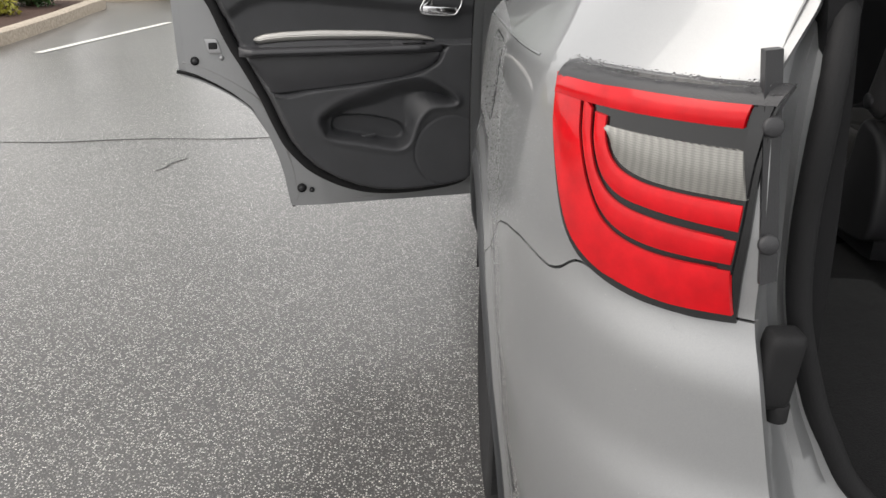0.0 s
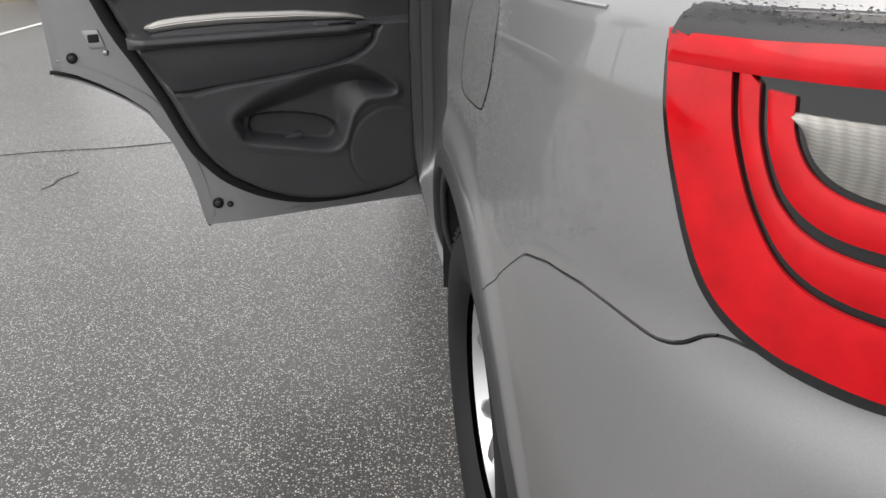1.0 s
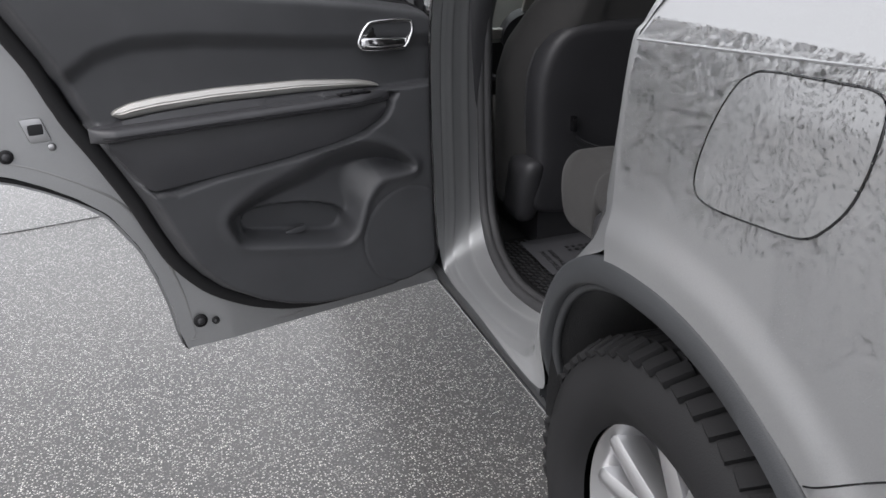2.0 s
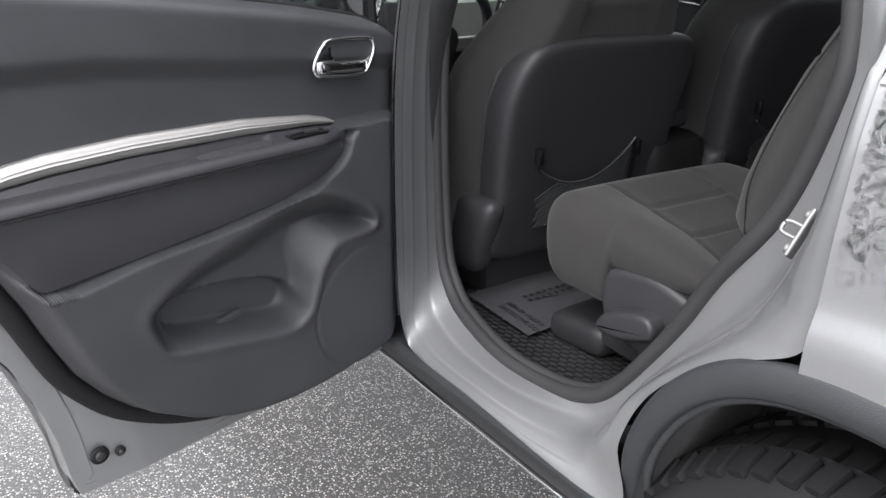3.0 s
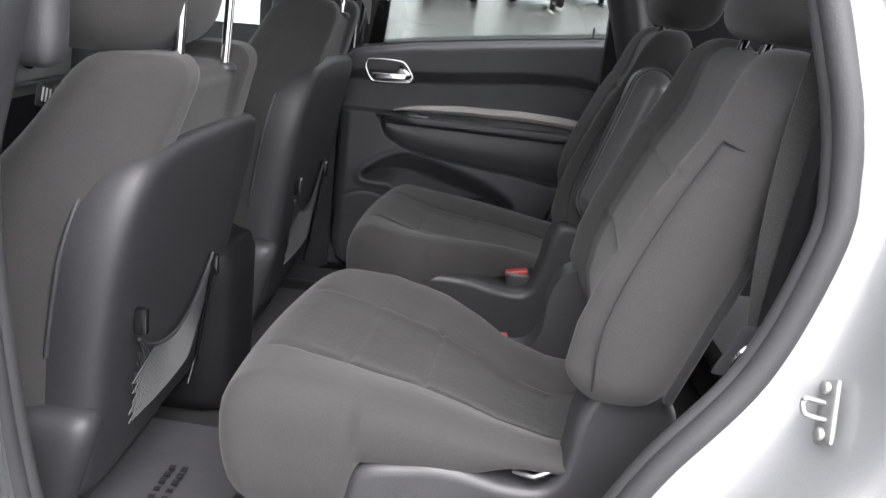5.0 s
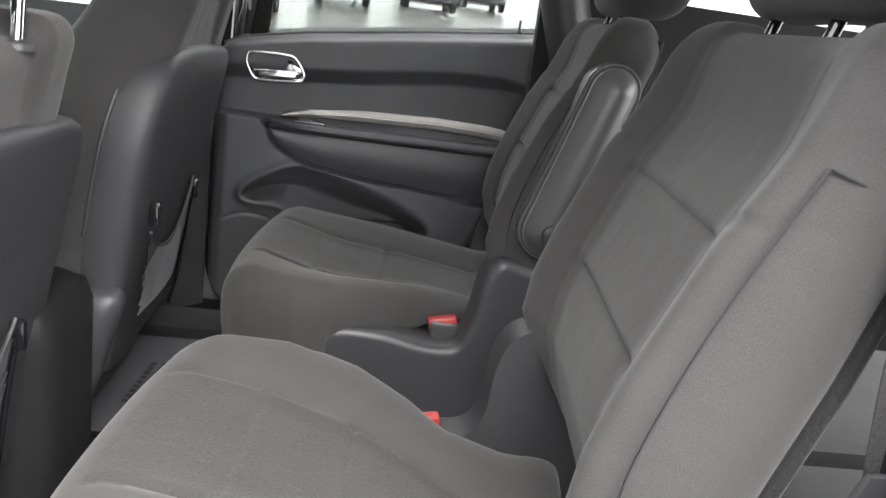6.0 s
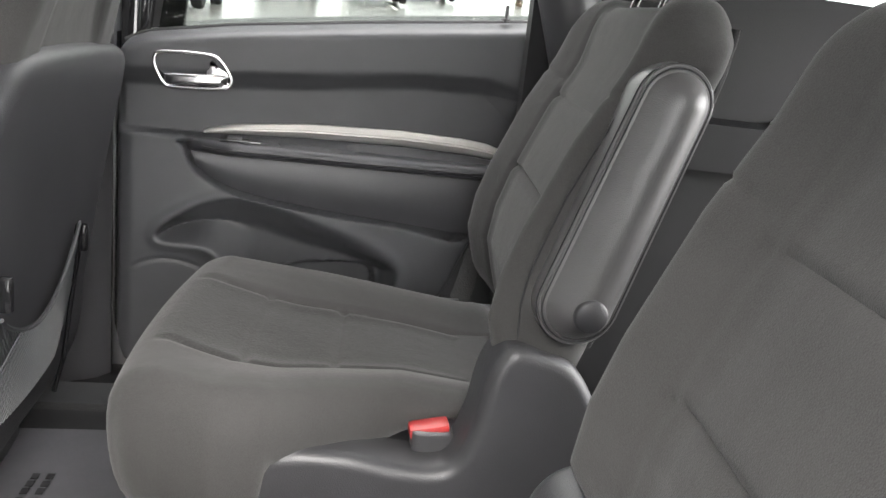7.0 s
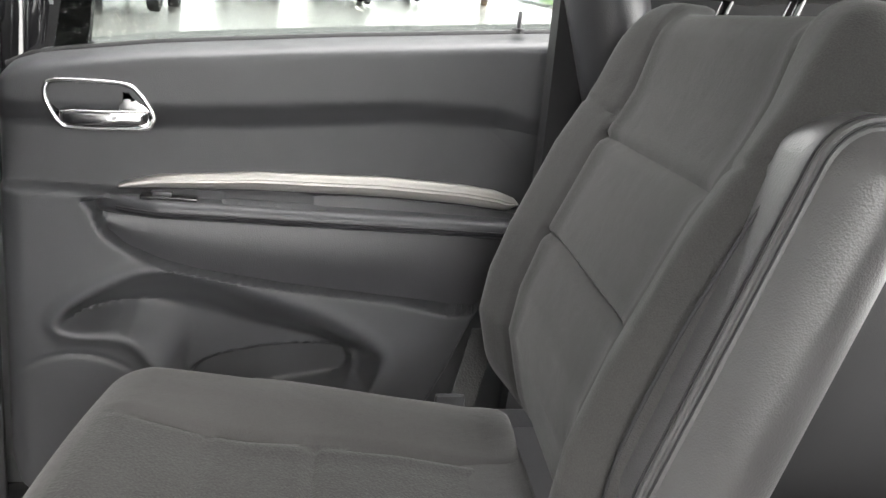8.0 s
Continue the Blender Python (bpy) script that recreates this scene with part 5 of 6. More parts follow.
    bk = part("buckle", P(rbox((0.03, 0.055, 0.07), 0.007, (5, 6, 8), lambda q: Vector((q.x, q.y + 0.15 * (q.z - 0.72), q.z)), (bx, 2.180, 0.688 + 0.032 * arm))), DARK_PLASTIC, seat, "seat belt buckle with a red button")
    part("button", P(rbox((0.026, 0.05, 0.014), 0.004, (4, 6, 3), lambda q: Vector((q.x, q.y + 0.15 * (q.z - 0.72), q.z - 0.2 * (q.y - 2.18))), (bx, 2.183, 0.720 + 0.032 * arm))), RED_PLASTIC, bk)
    if arm:
        top_c, low_c = Vector((0, 1.982, 1.183)), Vector((0, 2.046, 0.950))
        ring = [(top_c, 0.045, a) for a in np.linspace(16, 196, 18)] + [(top_c.lerp(low_c, t), 0.045 + 0.005 * t, 196) for t in np.linspace(0.1, 0.9, 12)] + [(low_c, 0.050, a) for a in np.linspace(196, 376, 20)] + [(low_c.lerp(top_c, t), 0.050 - 0.005 * t, 16) for t in np.linspace(0.1, 0.9, 12)]
        rows = [(0.800, 0.98), (0.852, 1.0)] + [(0.852 + 0.020 * math.sin(a), 0.80 + 0.20 * math.cos(a)) for a in np.linspace(0.15, math.pi / 2, 10)] + [(0.882, 0.70), (0.890, 0.57), (0.897, 0.42), (0.902, 0.25), (0.904, 0.10), (0.904, 0.001)]

        def bolster(i, x, k, grow=0.0):
            c, r, a = ring[i % len(ring)]
            return Vector((x, c.y + (r * k + grow) * math.cos(radians(a)), c.z + (r * k + grow) * math.sin(radians(a))))
        NR = len(ring)
        ar = part("armrest", P(grid(lambda u, v: bolster(round(u * NR), *rows[round(v * (len(rows) - 1))]), NR, len(rows), True)), ARM_VINYL, seat, "stitched black vinyl folding armrest")
        part("pivot_cap", P(put(disc(0.0195, 0.008, 28, 0.003), Matrix.Translation((0.900, 2.044, 0.950)) @ Matrix.Rotation(radians(90), 4, "Y"))), DARK_PLASTIC, ar)
        for ang, mat, rad in ((30, INK, 0.0010), (48, ARM_VINYL, 0.0022), (68, INK, 0.0010)):
            x, k = 0.852 + 0.020 * math.sin(radians(ang)), 0.80 + 0.20 * math.cos(radians(ang))
            part("stitching", P(tube([bolster(i, x + 0.0006, k + 0.008) for i in range(NR)], rad, 6, True)), mat, ar)
    return seat


def near_side(q):
    return Vector(q)


near_seat = second_row(near_side, "dark grey cloth seat behind the driver with black plastic shield", False)
far_seat = second_row(lambda q: mirror(q) + Vector((-0.02, -0.055, 0)), "dark grey cloth seat with a black vinyl folding armrest", True, -0.012)


def front_seat(tr, label):
    P = lambda sh: ([tr(Vector(q)) for q in sh[0]], sh[1])
    X = 0.655
    seat = thing("bucket_seat", tuple(tr(Vector((X, 2.95, 0.455)))), label, "seat", "front seats")
    REAR = [(.55, 2.765), (.70, 2.745), (.83, 2.725), (.95, 2.703), (1.067, 2.675), (1.13, 2.655), (1.21, 2.630)]

    def back(q):
        a, t, f = (q.x - X) / 0.272, (q.z + 0.315) / 0.63, (q.y + 0.07) / 0.14
        z = 0.565 + 0.637 * t - 0.05 * step(0.72, 1.0, abs(a)) ** 2 * step(0.7, 1, t) - 0.024 * step(0.46, 0.36, abs(a)) * step(0.86, 1, t)
        r = lerp(z, REAR) + 0.085 * step(0.66, 1.02, abs(a))
        r += 0.012 * step(0.46, 0.40, abs(a)) * step(0.72, 0.9, t)
        thick = 0.19 - 0.055 * step(0.6, 1, t)
        fr = r + thick - 0.03 * abs(a) ** 2 - 0.05 * step(0.7, 1, abs(a))
        w = lerp(z, [(.55, 1.02), (.80, 1.08), (.95, 1.10), (1.03, 1.05), (1.08, .97), (1.14, .86), (1.19, .82), (1.22, .76)]) + 0.03 * math.sin(math.pi * f) + 0.11 * step(0.0, 0.5, a) * step(1.0, 1.1, z)
        return Vector((X + (q.x - X) * w, r + (fr - r) * f, z))
    part("backrest", P(rbox((0.545, 0.14, 0.63), 0.040, (56, 10, 56), back, (X, 0, 0))), CLOTH, seat, "dark grey cloth backrest")

    # a moulded tray with rounded top corners and side walls that turn in to the cloth
    TRAY = [(-.245, .59), (-.258, .72), (-.272, .90), (-.268, .985), (-.24, 1.05), (-.19, 1.082), (-.08, 1.090), (.12, 1.084), (.25, 1.072), (.286, 1.042), (.30, .98), (.296, .86), (.28, .72), (.262, .59), (.0, .575)]
    tray = smooth_path([Vector((X + 0.008 + dx, 0, z)) for dx, z in TRAY], 6, True)
    NT = len(tray)
    STEPS = [(0.0, 0.070), (-0.001, 0.050), (0.0, 0.030), (0.003, 0.014), (0.009, 0.004), (0.018, -0.001), (0.030, -0.003)]

    def tray_at(u, v):
        q, k = tray[round(u * NT) % NT], round(v * 14)
        c = Vector((X + 0.008, 0, 0.84))
        d = q - c
        if k <= 6:
            w, dy = STEPS[k]
            p = c + d * (1 - w / d.length)
        else:
            p = c + d * (1 - 0.030 / d.length) * max(0.001, (14 - k) / 8)
            dy = -0.003
        if p.z < 0.66:
            dy *= 1.0 - 0.4 * step(0.66, 0.58, p.z)
        return Vector((p.x, lerp(p.z, REAR) - 0.012 + dy, p.z))
    panel = part("back_panel", P(grid(tray_at, NT, 15, True)), SEAT_BLACK, seat, "smooth black seat back panel")
    rim_path = [tray_at(i / NT, 1 / 14) + Vector((0, 0.018, 0.001)) for i in range(int(NT * 0.10), int(NT * 0.80))]
    part("panel_rim", P(tube(rim_path, 0.0035, 8)), DARK_PLASTIC, panel)
    # map net with a sagging hem and two hooks
    sag = lambda u: 0.800 - 0.055 * math.sin(math.pi * u) ** 0.8 + 0.035 * u * u
    net_y = lambda z, u: lerp(z, REAR) - 0.022 - 0.008 * math.sin(math.pi * u)
    xs = lambda u: X - 0.150 + 0.30 * u
    part("net_hem", P(tube([Vector((xs(u), net_y(sag(u), u), sag(u))) for u in np.linspace(0, 1, 30)], 0.003, 6)), DARK_PLASTIC, panel)
    strands = []
    for k in range(30):
        for s in (-1, 1):
            pts = []
            for j in range(9):
                u = k / 29 + s * 0.06 * (j - 4) * 0.9
                z = 0.655 + (sag(min(1, max(0, u))) - 0.655) * j / 8
                if 0 <= u <= 1:
                    pts.append(Vector((xs(u), net_y(z, u) - 0.001 * s, z)))
            if len(pts) > 2:
                strands.append(tube(pts, 0.0011, 4))
    part("map_net", P(join(*strands)), CLADDING, panel, "black net pocket")
    for hx, hz in ((-0.163, 0.835), (0.158, 0.81)):
        hk = part("hook", P(rbox((0.014, 0.02, 0.04), 0.004, (3, 4, 5), None, (X + hx, lerp(hz, REAR) - 0.025, hz))), GLOSS_BLACK, panel)
    part("net_bar", P(tube([Vector((X + 0.158, lerp(z, REAR) - 0.024, z)) for z in (0.82, 0.72, 0.62)] + [Vector((X + 0.12, 2.735, 0.585))], 0.004, 8)), GLOSS_BLACK, panel)
    part("cushion", P(rbox((0.52, 0.52, 0.16), 0.05, (16, 16, 8), lambda q: q + Vector((0, 0, 0.05 * (q.y - 3.05))), (X, 3.10, 0.70))), CLOTH, seat)
    part("base", P(rbox((0.42, 0.50, 0.16), 0.02, (6, 6, 4), None, (X, 3.06, 0.54))), DARK_PLASTIC, seat)
    part("hinge_cover", P(rbox((0.065, 0.13, 0.19), 0.030, (8, 8, 10), lambda q: q + Vector((0, -0.3 * (q.z - 0.66), 0)), (X - 0.255, 2.80, 0.645))), DARK_PLASTIC, seat, "black plastic recliner cover")
    part("hinge_cover", P(rbox((0.05, 0.13, 0.19), 0.024, (6, 8, 10), lambda q: q + Vector((0, -0.3 * (q.z - 0.66), 0)), (X + 0.272, 2.85, 0.655))), DARK_PLASTIC, seat)
    head = part("headrest", P(rbox((0.34, 0.16, 0.23), 0.060, (20, 12, 14), lambda q: Vector((X - 0.045 + q.x * (1 - 0.12 * step(0, 0.1, q.z)), 2.725 + q.y - 0.2 * q.z + 0.03 * (q.x / 0.15) ** 2, 1.312 + q.z)))), CLOTH, seat, "padded cloth headrest")
    for s in (-1, 1):
        part("post", P(tube([Vector((X - 0.01 + s * 0.10, 2.665, 1.28)), Vector((X - 0.01 + s * 0.10, 2.672, 1.17))], 0.0075, 12)), CHROME, head)
        part("collar", P(put(disc(0.018, 0.01, 20, 0.004), Matrix.Translation((X - 0.01 + s * 0.10, 2.672, 1.165)))), DARK_PLASTIC, head)
    return seat


driver_seat = front_seat(near_side, "dark grey cloth driver's seat with black net pocket behind")
passenger_seat = front_seat(lambda q: Vector(q) + Vector((0.705, -0.06, 0.04 * (q[2] - 0.455) / 0.4)), "dark grey cloth passenger seat with black net pocket behind")
tag = part("airbag_tag", slab(lambda u, v: Vector((0.438 + 0.026 * u + 0.008 * v, 2.806 - 0.006 * u, 1.130 + 0.028 * v - 0.008 * u)), 4, 4, (0.0, 0.001, 0)), INK, driver_seat, "small black cloth tag")
for k in range(3):
    part("print_bar", slab(lambda u, v: Vector((0.444 + 0.0055 * k + 0.003 * u + 0.006 * v, 2.8015 - 0.0014 * k, 1.135 + 0.016 * v - 0.0017 * k)), 2, 2, (0, 0.001, 0)), WHITE, tag)

# ---- on the cabin floor ----
mat = part("floor_mat", slab(lambda u, v: Vector((0.315 + 0.50 * u, 2.26 + 0.62 * v, 0.462 + 0.006 * math.sin(math.pi * u))), 12, 12, (0, 0, -0.006)), RUBBER)
tagged(mat, "black rubber floor mat with raised dashes", "floor mat")
dash_bar = rbox((0.008, 0.018, 0.004), 0.0015, (2, 3, 2))
part("tread_pattern", join(*[put(dash_bar, Matrix.Translation((0.332 + 0.0142 * i, 2.285 + 0.024 * j + 0.012 * (i % 2), 0.4665)) @ Matrix.Rotation(radians(18), 4, "Z")) for i in range(33) for j in range(24)]), DARK_PLASTIC, mat)
far_mat = part("floor_mat", slab(lambda u, v: Vector((1.16 + 0.50 * u, 2.26 + 0.62 * v, 0.462)), 8, 8, (0, 0, -0.006)), RUBBER)
tagged(far_mat, "black rubber floor mat under a paper sheet", "floor mat")


def paper_sheet(corner, ux, uy, label):
    """ux: across the lines' reading way; uy: the lines' reading way."""
    cx, ux, uy = Vector(corner), Vector(ux), Vector(uy)
    sh = part("paper_sheet", slab(lambda u, v: cx + ux * u + uy * v + Vector((0, 0, 0.005 * math.sin(5 * u + 3 * v) * math.sin(math.pi * u) + 0.004 * v)), 24, 24, (0, 0, -0.0012)), PAPER)
    tagged(sh, label, "paper mat")
    e1, e2 = uy.normalized(), ux.normalized()
    for k, words in enumerate(("DEALER MUST R", "PROTECTIVE COV")):
        cu = bpy.data.curves.new("words", "FONT")
        cu.body, cu.size, cu.extrude = words, 0.0185, 0.0003
        tmp = new("words", cu)
        bpy.context.view_layer.update()
        me = bpy.data.meshes.new_from_object(tmp.evaluated_get(bpy.context.evaluated_depsgraph_get()))
        bpy.data.objects.remove(tmp)
        o = cx + e2 * (0.045 - 0.024 * k) + e1 * 0.10 + Vector((0, 0, 0.0075))
        part("print", ([o + e1 * p.co.x + e2 * p.co.y + Vector((0, 0, p.co.z)) for p in me.vertices], [tuple(p.vertices) for p in me.polygons]), INK, sh, smooth=False)
    rnd = random.Random(4)
    for k in range(2):
        for j in range(9):
            w = 0.008 + 0.008 * rnd.random()
            o = cx + e2 * (0.10 + 0.02 * j) + e1 * (0.095 + 0.022 * k + 0.0015 * j) + Vector((0, 0, 0.0085))
            part("print_bar", slab(lambda u, v: o + e2 * (w * u) + e1 * (0.011 * v), 2, 2, (0, 0, -0.0005)), INK, sh, smooth=False)
    return sh


paper_sheet((0.397, 2.818, 0.478), (0.42, 0.015, 0.0), (-0.016, -0.24, 0.0), "grey protective paper floor sheet with black print")
paper_sheet((1.16, 2.80, 0.469), (0.42, 0.0, 0.0), (0.0, -0.26, 0.0), "grey protective paper floor sheet beside the far seat")

# seat belt hanging by the near seat
belt = thing("seat_belt", (0.30, 1.93, 0.9), "black seat belt with a steel tongue beside the seat", "seat belt")
part("webbing", slab(lambda u, v: Vector((0.300 + 0.012 * math.sin(3 * v), 1.885 + 0.048 * u + 0.10 * v - 0.09 * v * v, 0.90 + 0.50 * v)), 4, 24, (0.002, 0, 0)), CLOTH_IN, belt)
part("tongue", rbox((0.008, 0.05, 0.06), 0.003, (2, 5, 6), lambda q: q + Vector((0, -0.4 * (q.z - 0.99), 0)), (0.292, 1.945, 0.985)), DARK_PLASTIC, belt, "black belt tongue")
part("tongue_plate", tube([Vector((0.288, 1.945 + 0.018 * math.cos(a) - 0.4 * 0.02 * math.sin(a), 0.975 + 0.024 * math.sin(a))) for a in np.linspace(0, 2 * math.pi, 16, endpoint=False)], 0.003, 6, True), CHROME, belt)

far_belt = thing("seat_belt", (1.66, 2.0, 0.7), "black seat belt beside the far seat", "seat belt")
part("webbing", slab(lambda u, v: Vector((1.672 + 0.03 * v, 2.005 + 0.04 * u - 0.05 * v, 0.60 + 0.22 * v)), 4, 16, (0.002, 0, 0)), CLOTH_IN, far_belt)
part("anchor", rbox((0.012, 0.045, 0.06), 0.004, (3, 5, 6), None, (1.668, 2.025, 0.70)), DARK_PLASTIC, far_belt)

# ---- third row, folded flat behind the seats ----
for xx in (0.70, 1.28):
    bench = thing("folded_seat", (xx, 1.3, 0.455), "black folded third row seat in the cargo space", "seat", "third row seats")
    part("back_panel", rbox((0.54, 0.72, 0.07), 0.02, (8, 10, 4), None, (xx, 1.30, 0.60)), CARPET, bench)
    part("cushion", rbox((0.52, 0.62, 0.10), 0.03, (8, 8, 6), None, (xx, 1.34, 0.51)), CARPET, bench)

# ---- outdoors ----
rng = random.Random(7)


def rise(x):
    """The car park climbs gently on the far side."""
    return 0.055 * max(0.0, min(x, 70.0) - 5.0)


def kerbed_island(x0, x1, y0, y1, label):
    loop = smooth_path([Vector(c) for c in ((x0 + 1, y0, 0), (x1 - 1, y0, 0), (x1, y0 + 1, 0), (x1, y1 - 1, 0), (x1 - 1, y1, 0), (x0 + 1, y1, 0), (x0, y1 - 1, 0), (x0, y0 + 1, 0))], 6, True)
    isl = part("kerb", sweep(loop, [(-0.08, 0), (-0.07, 0.13), (-0.04, 0.15), (0.04, 0.15), (0.08, 0.13), (0.08, 0)], closed=True), CONCRETE)
    tagged(isl, label, "kerb", kind="structure")
    bed = part("planting_bed", grid(lambda u, v: Vector((x0 + 0.05 + (x1 - x0 - 0.1) * u, y0 + 0.05 + (y1 - y0 - 0.1) * v, 0.10 + 0.12 * math.sin(math.pi * u) * math.sin(math.pi * v))), 12, 12), MULCH)
    tagged(bed, "brown bark mulch inside a kerb", "planting bed", kind="structure")


def leaves(c, size, count, leaf, spread=1.0):
    vs, fs = [], []
    for _ in range(count):
        d = Vector((rng.gauss(0, 1), rng.gauss(0, 1), rng.gauss(0, 1))).normalized()
        r = 0.55 + 0.5 * rng.random()
        q = Vector(c) + Vector((d.x * size[0] * r, d.y * size[1] * r, d.z * size[2] * r))
        if q.z < 0.12:
            continue
        a = Vector((rng.gauss(0, 1), rng.gauss(0, 1), rng.gauss(0, 0.7))).normalized() * leaf
        b = a.cross(d if abs(a.normalized().dot(d)) < 0.95 else Vector((0, 0, 1))).normalized() * leaf * 0.45
        k = len(vs)
        vs += [q - a, q + b, q + a, q - b]
        fs.append((k, k + 1, k + 2, k + 3))
    return vs, fs


def shrub(x, y, r, h, mat, label, count=900, leaf=0.06):
    s = thing("shrub", (x, y, 0.12), label, "shrub")
    for k in range(5):
        a = k * 1.3
        part("stem", tube([Vector((x, y, 0.1)), Vector((x + 0.25 * r * math.cos(a), y + 0.25 * r * math.sin(a), h * 0.4)), Vector((x + 0.6 * r * math.cos(a), y + 0.6 * r * math.sin(a), h * 0.75))], [0.025, 0.018, 0.008], 6), BARK, s)
    part("foliage", leaves((x, y, h * 0.58), (r, r, h * 0.48), count, leaf), mat, s, smooth=False)
    return s


def tree(x, y, h, label):
    z0 = rise(x)
    s = thing("tree", (x, y, z0), label, "tree")
    part("trunk", tube([Vector((x, y, z0)), Vector((x + 0.1, y, z0 + h * 0.3)), Vector((x, y + 0.1, z0 + h * 0.7))], [0.2, 0.15, 0.06], 8), BARK, s)
    for k in range(6):
        a = k * 1.05
        part("limb", tube([Vector((x, y, z0 + h * (0.3 + 0.05 * k))), Vector((x + 0.22 * h * math.cos(a), y + 0.22 * h * math.sin(a), z0 + h * (0.5 + 0.05 * k)))], [0.08, 0.03], 6), BARK, s)
    part("crown", join(*[leaves((x + 0.2 * h * math.cos(k * 1.05), y + 0.2 * h * math.sin(k * 1.05), z0 + h * (0.5 + 0.06 * k)), (h * 0.19, h * 0.19, h * 0.15), 420, 0.16) for k in range(7)]), LEAF, s, smooth=False)
    return s


kerbed_island(-14, -4.75, 4.0, 11.7, "pale concrete kerb round a planted island")
shrub(-5.45, 10.95, 0.42, 0.62, LEAF, "dark green leafy shrub in mulch", 1500, 0.045)
for k in range(6):
    shrub(-5.35 - 0.25 * (k % 2), 8.6 + 0.33 * k, 0.24, 0.36, LEAF_YELLOW, "low yellow-green shrub by the kerb", 420, 0.035)
kerbed_island(-8.5, -3.75, 12.5, 16.5, "pale concrete kerb of a farther island")
for k, (x, y) in enumerate(((-4.6, 13.3), (-5.6, 13.8))):
    shrub(x, y, 0.45, 0.55, LEAF, "dark green leafy shrub in mulch", 700)


def stripe(x0, y0, x1, y1, w=0.12):
    d = Vector((x1 - x0, y1 - y0, 0)).normalized()
    s = Vector((-d.y, d.x, 0)) * w / 2
    ob = part("parking_line", slab(lambda u, v: Vector((x0 + (x1 - x0) * u, y0 + (y1 - y0) * u, 0.007 + rise(x0 + (x1 - x0) * u))) + s * (2 * v - 1), 12, 2, (0, 0, -0.004)), LINE)
    return tagged(ob, "worn white painted parking line", "parking line", "parking lines", "structure")


stripe(-4.0, 8.0, -3.4, 10.2, 0.09)
for k in range(7):
    stripe(9.0, -12 + 3.0 * k, 14.5, -12 + 3.0 * k)
    stripe(26.0, -12 + 3.0 * k, 31.0, -12 + 3.0 * k)
lawn = part("lawn", grid(lambda u, v: Vector((18.5 + 6 * u, 10.2 + 6 * v, rise(18.5 + 6 * u) + 0.10 + 0.05 * math.sin(7 * u) * v)), 10, 10), GRASS)
bank = part("grass_bank", grid(lambda u, v: Vector((46 + 30 * u, -60 + 45 * v, rise(46) + 0.05 + 2.5 * u)), 10, 10), GRASS)
tagged(bank, "green grass bank beyond the car park", "grass", kind="structure")
tagged(lawn, "green grass verge beyond the car park", "grass", kind="structure")
CAR_PAINTS = [simple("car_paint_%s" % nm, c, 0.25, 4, 0.08, 0.0005) for nm, c in (("white", (0.65, 0.65, 0.65)), ("black", (0.02, 0.02, 0.022)), ("grey", (0.2, 0.2, 0.21)), ("red", (0.3, 0.03, 0.03)))]


def parked(x, y, mat, label, yaw=0):
    """A parked car seen far off, nose towards -x."""
    m = Matrix.Translation((x, y, rise(x))) @ Matrix.Rotation(radians(yaw), 4, "Z")
    c = thing("parked_car", (x, y, rise(x)), label, "car", "parked cars")

    def lower(q):
        s = q.x / 2.3
        return m @ Vector((q.x, q.y * (1 - 0.08 * abs(s) ** 3), q.z * (1 - 0.12 * step(0.3, 1, -s)) + 0.62))
    part("body", rbox((4.6, 1.85, 0.75), 0.12, (16, 8, 6), lower), mat, c)
    part("cabin", rbox((2.7, 1.6, 0.62), 0.14, (12, 8, 6), lambda q: m @ Vector(((q.x) * (1 - 0.32 * (q.z + 0.31) / 0.62) + 0.35, q.y * (1 - 0.15 * (q.z + 0.31) / 0.62), q.z + 1.28))), GLOSS_BLACK, c, "dark glazed cabin")
    part("roof", rbox((1.7, 1.3, 0.08), 0.03, (6, 6, 2), lambda q: m @ (q + Vector((0.35, 0, 1.60)))), mat, c)
    for sx in (-1.4, 1.4):
        for sy in (-0.82, 0.82):
            w = part("wheel", put(turned([(0.2, -0.1), (0.31, -0.11), (0.34, -0.06), (0.34, 0.06), (0.31, 0.11), (0.2, 0.1)], 24), m @ Matrix.Translation((sx, sy, 0.34)) @ Matrix.Rotation(radians(90), 4, "X")), RUBBER, c)
            part("hub", put(disc(0.2, 0.18, 16), m @ Matrix.Translation((sx, sy + 0.09, 0.34)) @ Matrix.Rotation(radians(90), 4, "X")), ALLOY, w)
    part("bumper", rbox((0.2, 1.7, 0.25), 0.06, (3, 8, 3), lambda q: m @ (q + Vector((-2.25, 0, 0.45)))), DARK_PLASTIC, c)
    for sy in (-0.65, 0.65):
        part("headlight", rbox((0.12, 0.32, 0.14), 0.04, (3, 5, 3), lambda q: m @ (q + Vector((-2.24, sy, 0.72)))), CHROME, c)
    return c


parked(18.2, 5.5, CAR_PAINTS[2], "grey parked car across the wet car park")
parked(27.0, 3.4, CAR_PAINTS[1], "black parked car across the wet car park")
parked(30.0, 0.4, CAR_PAINTS[1], "black parked car across the wet car park")
parked(37.0, -2.4, CAR_PAINTS[2], "grey parked car across the wet car park")
for k, (x, y, h) in enumerate(((44, 10, 9), (46, 22, 10), (43, -8, 9), (48, 1, 11), (-14, 34, 9), (-4, 40, 10), (8, 44, 9), (-24, 30, 10))):
    tree(x, y, h, "leafy green tree beyond the car park")

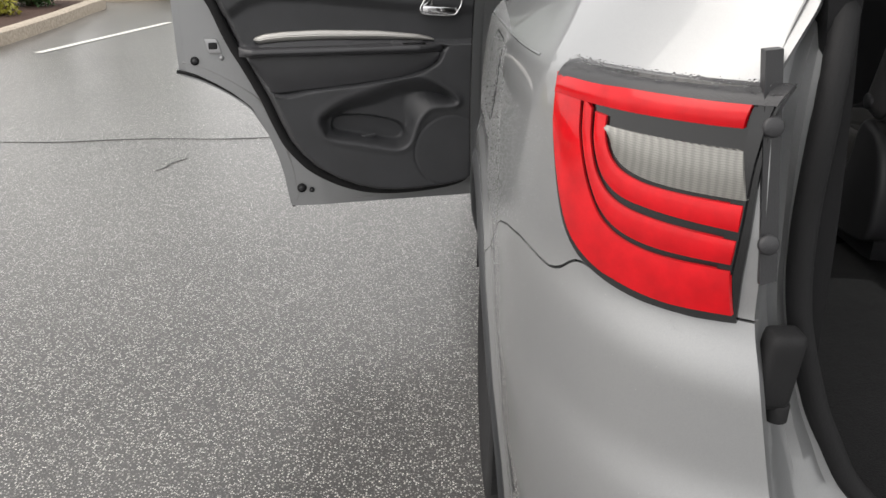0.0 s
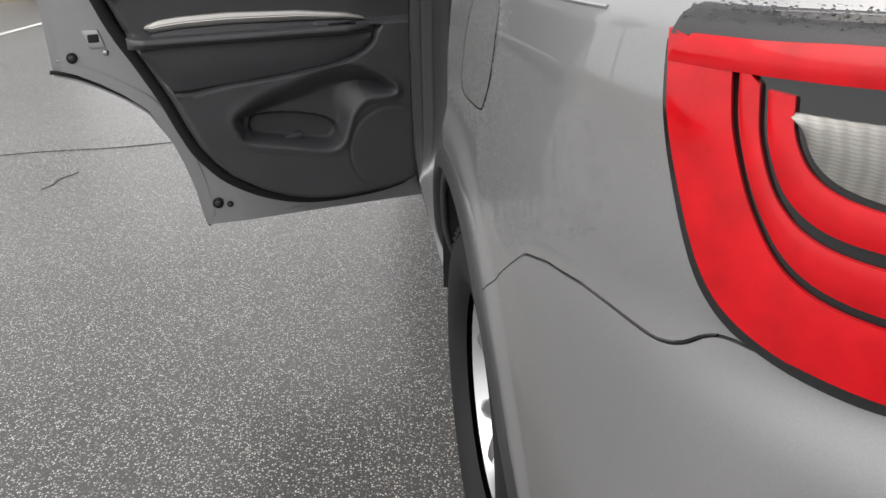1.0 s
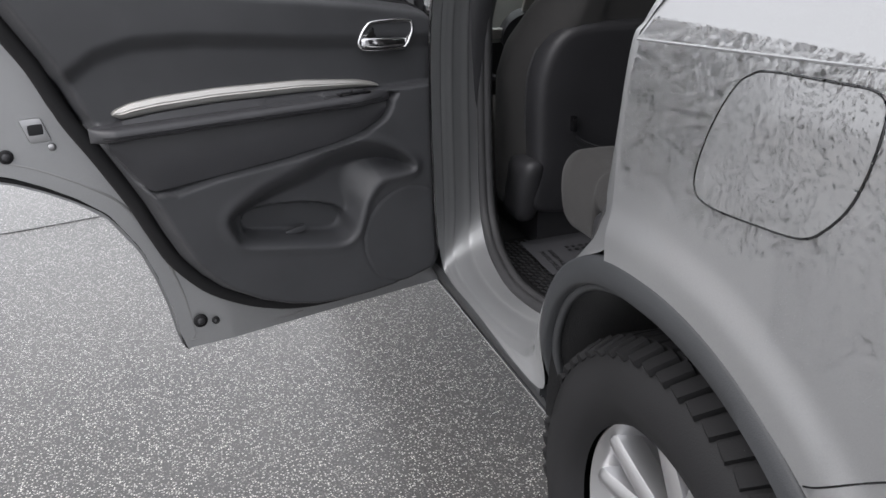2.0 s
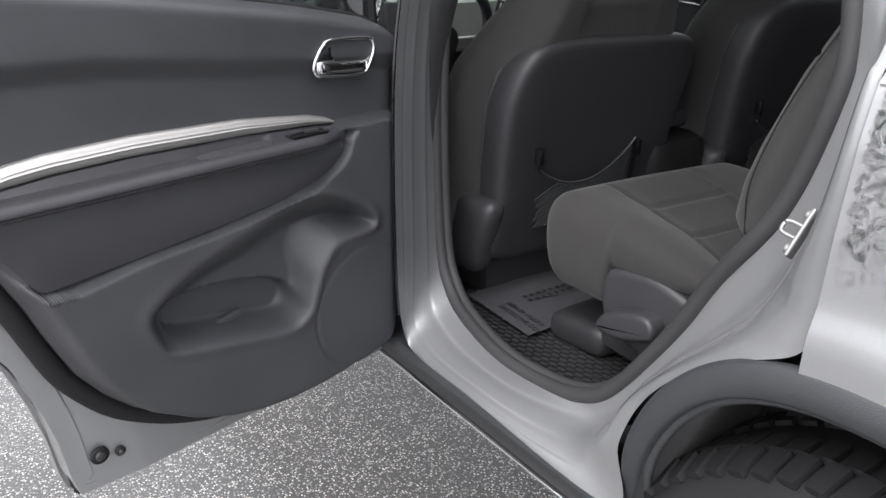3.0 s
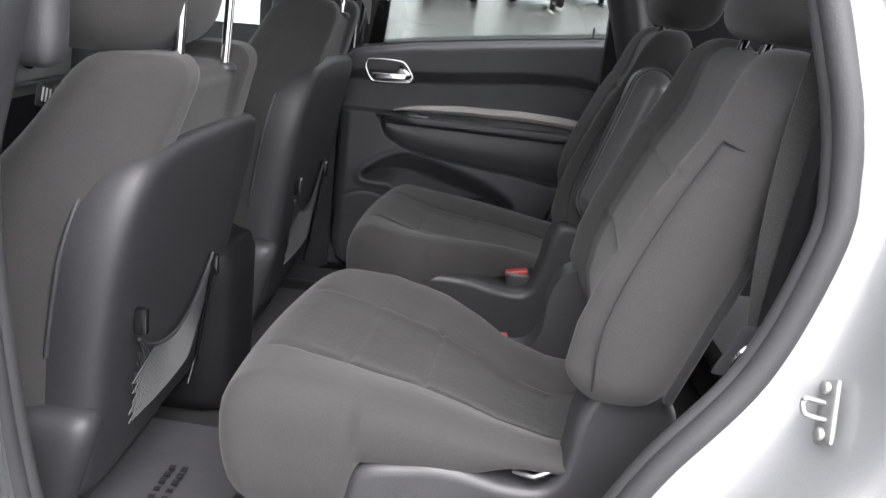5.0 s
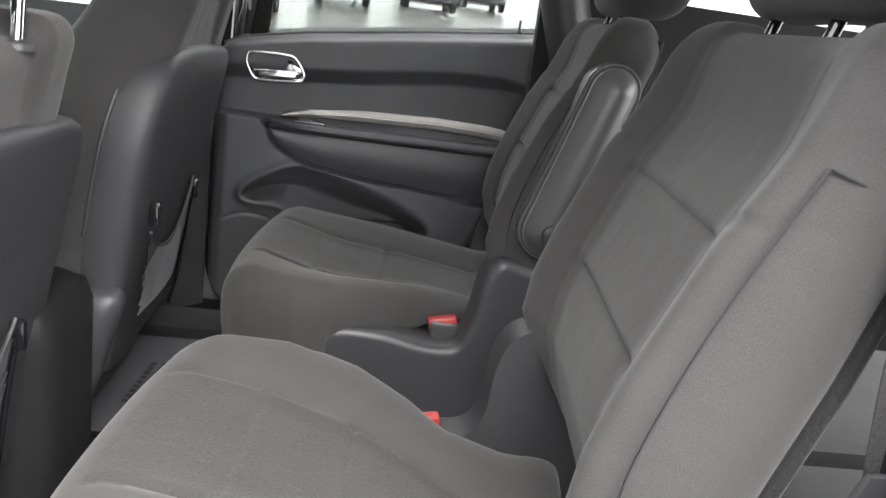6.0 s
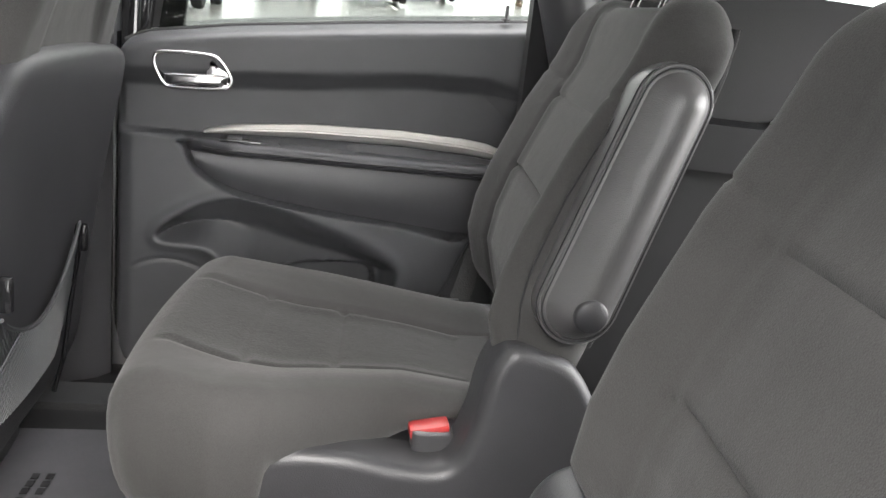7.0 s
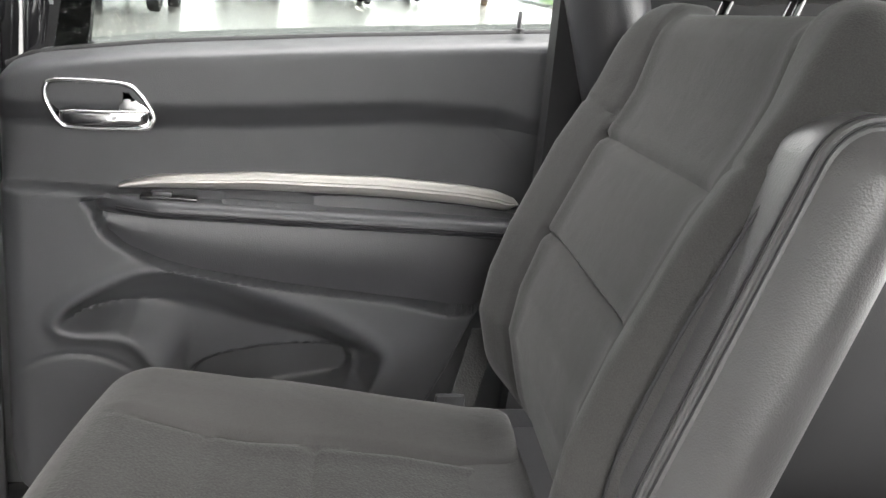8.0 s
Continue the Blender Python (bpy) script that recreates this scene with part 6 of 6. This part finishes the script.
joint = part("asphalt_joint", slab(lambda u, v: Vector((-3.2 + 3.9 * u, 4.80 + 0.36 * u + 0.02 * math.sin(23 * u) + 0.010 * v * (1 + 0.8 * math.sin(41 * u) * math.sin(17 * u)), 0.003)), 60, 2, (0, 0, -0.002)), TAR)
tagged(joint, "thin dark joint in the asphalt", "road joint", kind="structure")

crack = part("asphalt_crack", slab(lambda u, v: Vector((-1.60 + 0.10 * u + 0.015 * math.sin(9 * u), 4.30 + 0.26 * u, 0.003)) + Vector((0.012 * v * math.sin(math.pi * u), 0, 0)), 20, 2, (0, 0, -0.002)), TAR)
tagged(crack, "short dark crack in the asphalt", "road crack", kind="structure")

# rain beads on the wing, the shoulder, the lamp's top and the sill
bead = [(0.0, 1.0), (0.62, 0.72), (1.0, 0.0)]


def drop(at, normal, r, vs, fs):
    n = Vector(normal).normalized()
    a = n.orthogonal().normalized()
    b = n.cross(a)
    k = len(vs)
    vs.append(at + n * r * 0.62)
    for w, h in bead[1:]:
        for j in range(6):
            g = math.pi * j / 3
            vs.append(at + (a * math.cos(g) + b * math.sin(g)) * r * w + n * r * 0.62 * h)
    for j in range(6):
        e = (j + 1) % 6
        fs += [(k, k + 1 + j, k + 1 + e), (k + 1 + j, k + 7 + j, k + 7 + e, k + 1 + e)]


vs, fs = [], []
for _ in range(15000):
    y, z = 1.15 + 0.68 * rng.random() ** 0.5, 0.97 + 0.23 * rng.random() ** 0.8
    if rng.random() < 0.8 * step(1.05, 0.97, z) + 1.0 * step(1.52, 1.34, y):
        continue
    p = p_of_y(y)
    drop(shell(p, z) - Vector((flare(y, z) + 0.0004, 0, 0)), shell_normal(p, z), 0.0014 + 0.0018 * rng.random() ** 2, vs, fs)
for _ in range(9000):
    y, z = 0.86 + 0.66 * rng.random() ** 0.7, 0.90 + 0.235 * rng.random() ** 0.9
    p = p_of_y(y)
    if z > soft_table(y, SEAM) + 0.01 and 0.30 + 0.70 * step(0.9, 1.4, y) > rng.random() and not (y > 1.42 and z > 1.01):
        drop(shell(p, z) - Vector((flare(y, z) + 0.0004, 0, 0)), shell_normal(p, z), 0.0008 + 0.0012 * rng.random() ** 2, vs, fs)
for _ in range(420):
    p = p_of_y(0.75 + 0.9 * rng.random())
    z = 0.75 + 0.25 * rng.random()
    if z < soft_table(shell(p, z).y, SEAM) - 0.01:
        drop(shell(p, z), shell_normal(p, z), 0.0007 + 0.001 * rng.random() ** 2, vs, fs)
for _ in range(700):
    q = 0.08 + 0.27 * rng.random()
    z = lamp_top(0).y + 0.046 * (q - 0.078) - 0.014 + 0.018 * rng.random()
    drop(lamp_at(q, z, 0.0115), lamp_at(q, z, 1) - lamp_at(q, z, 0), 0.0008 + 0.0012 * rng.random() ** 2, vs, fs)
for _ in range(900):
    y = 2.2 + 0.9 * rng.random()
    drop(Vector((0.122 + 0.03 * rng.random(), y, 0.4972)), (0, 0, 1), 0.0008 + 0.0014 * rng.random() ** 2, vs, fs)
drops = part("rain_drops", (vs, fs), WATER)
tagged(drops, "fine clear rain drops on the silver bodywork", "rain drops", kind="stuff")
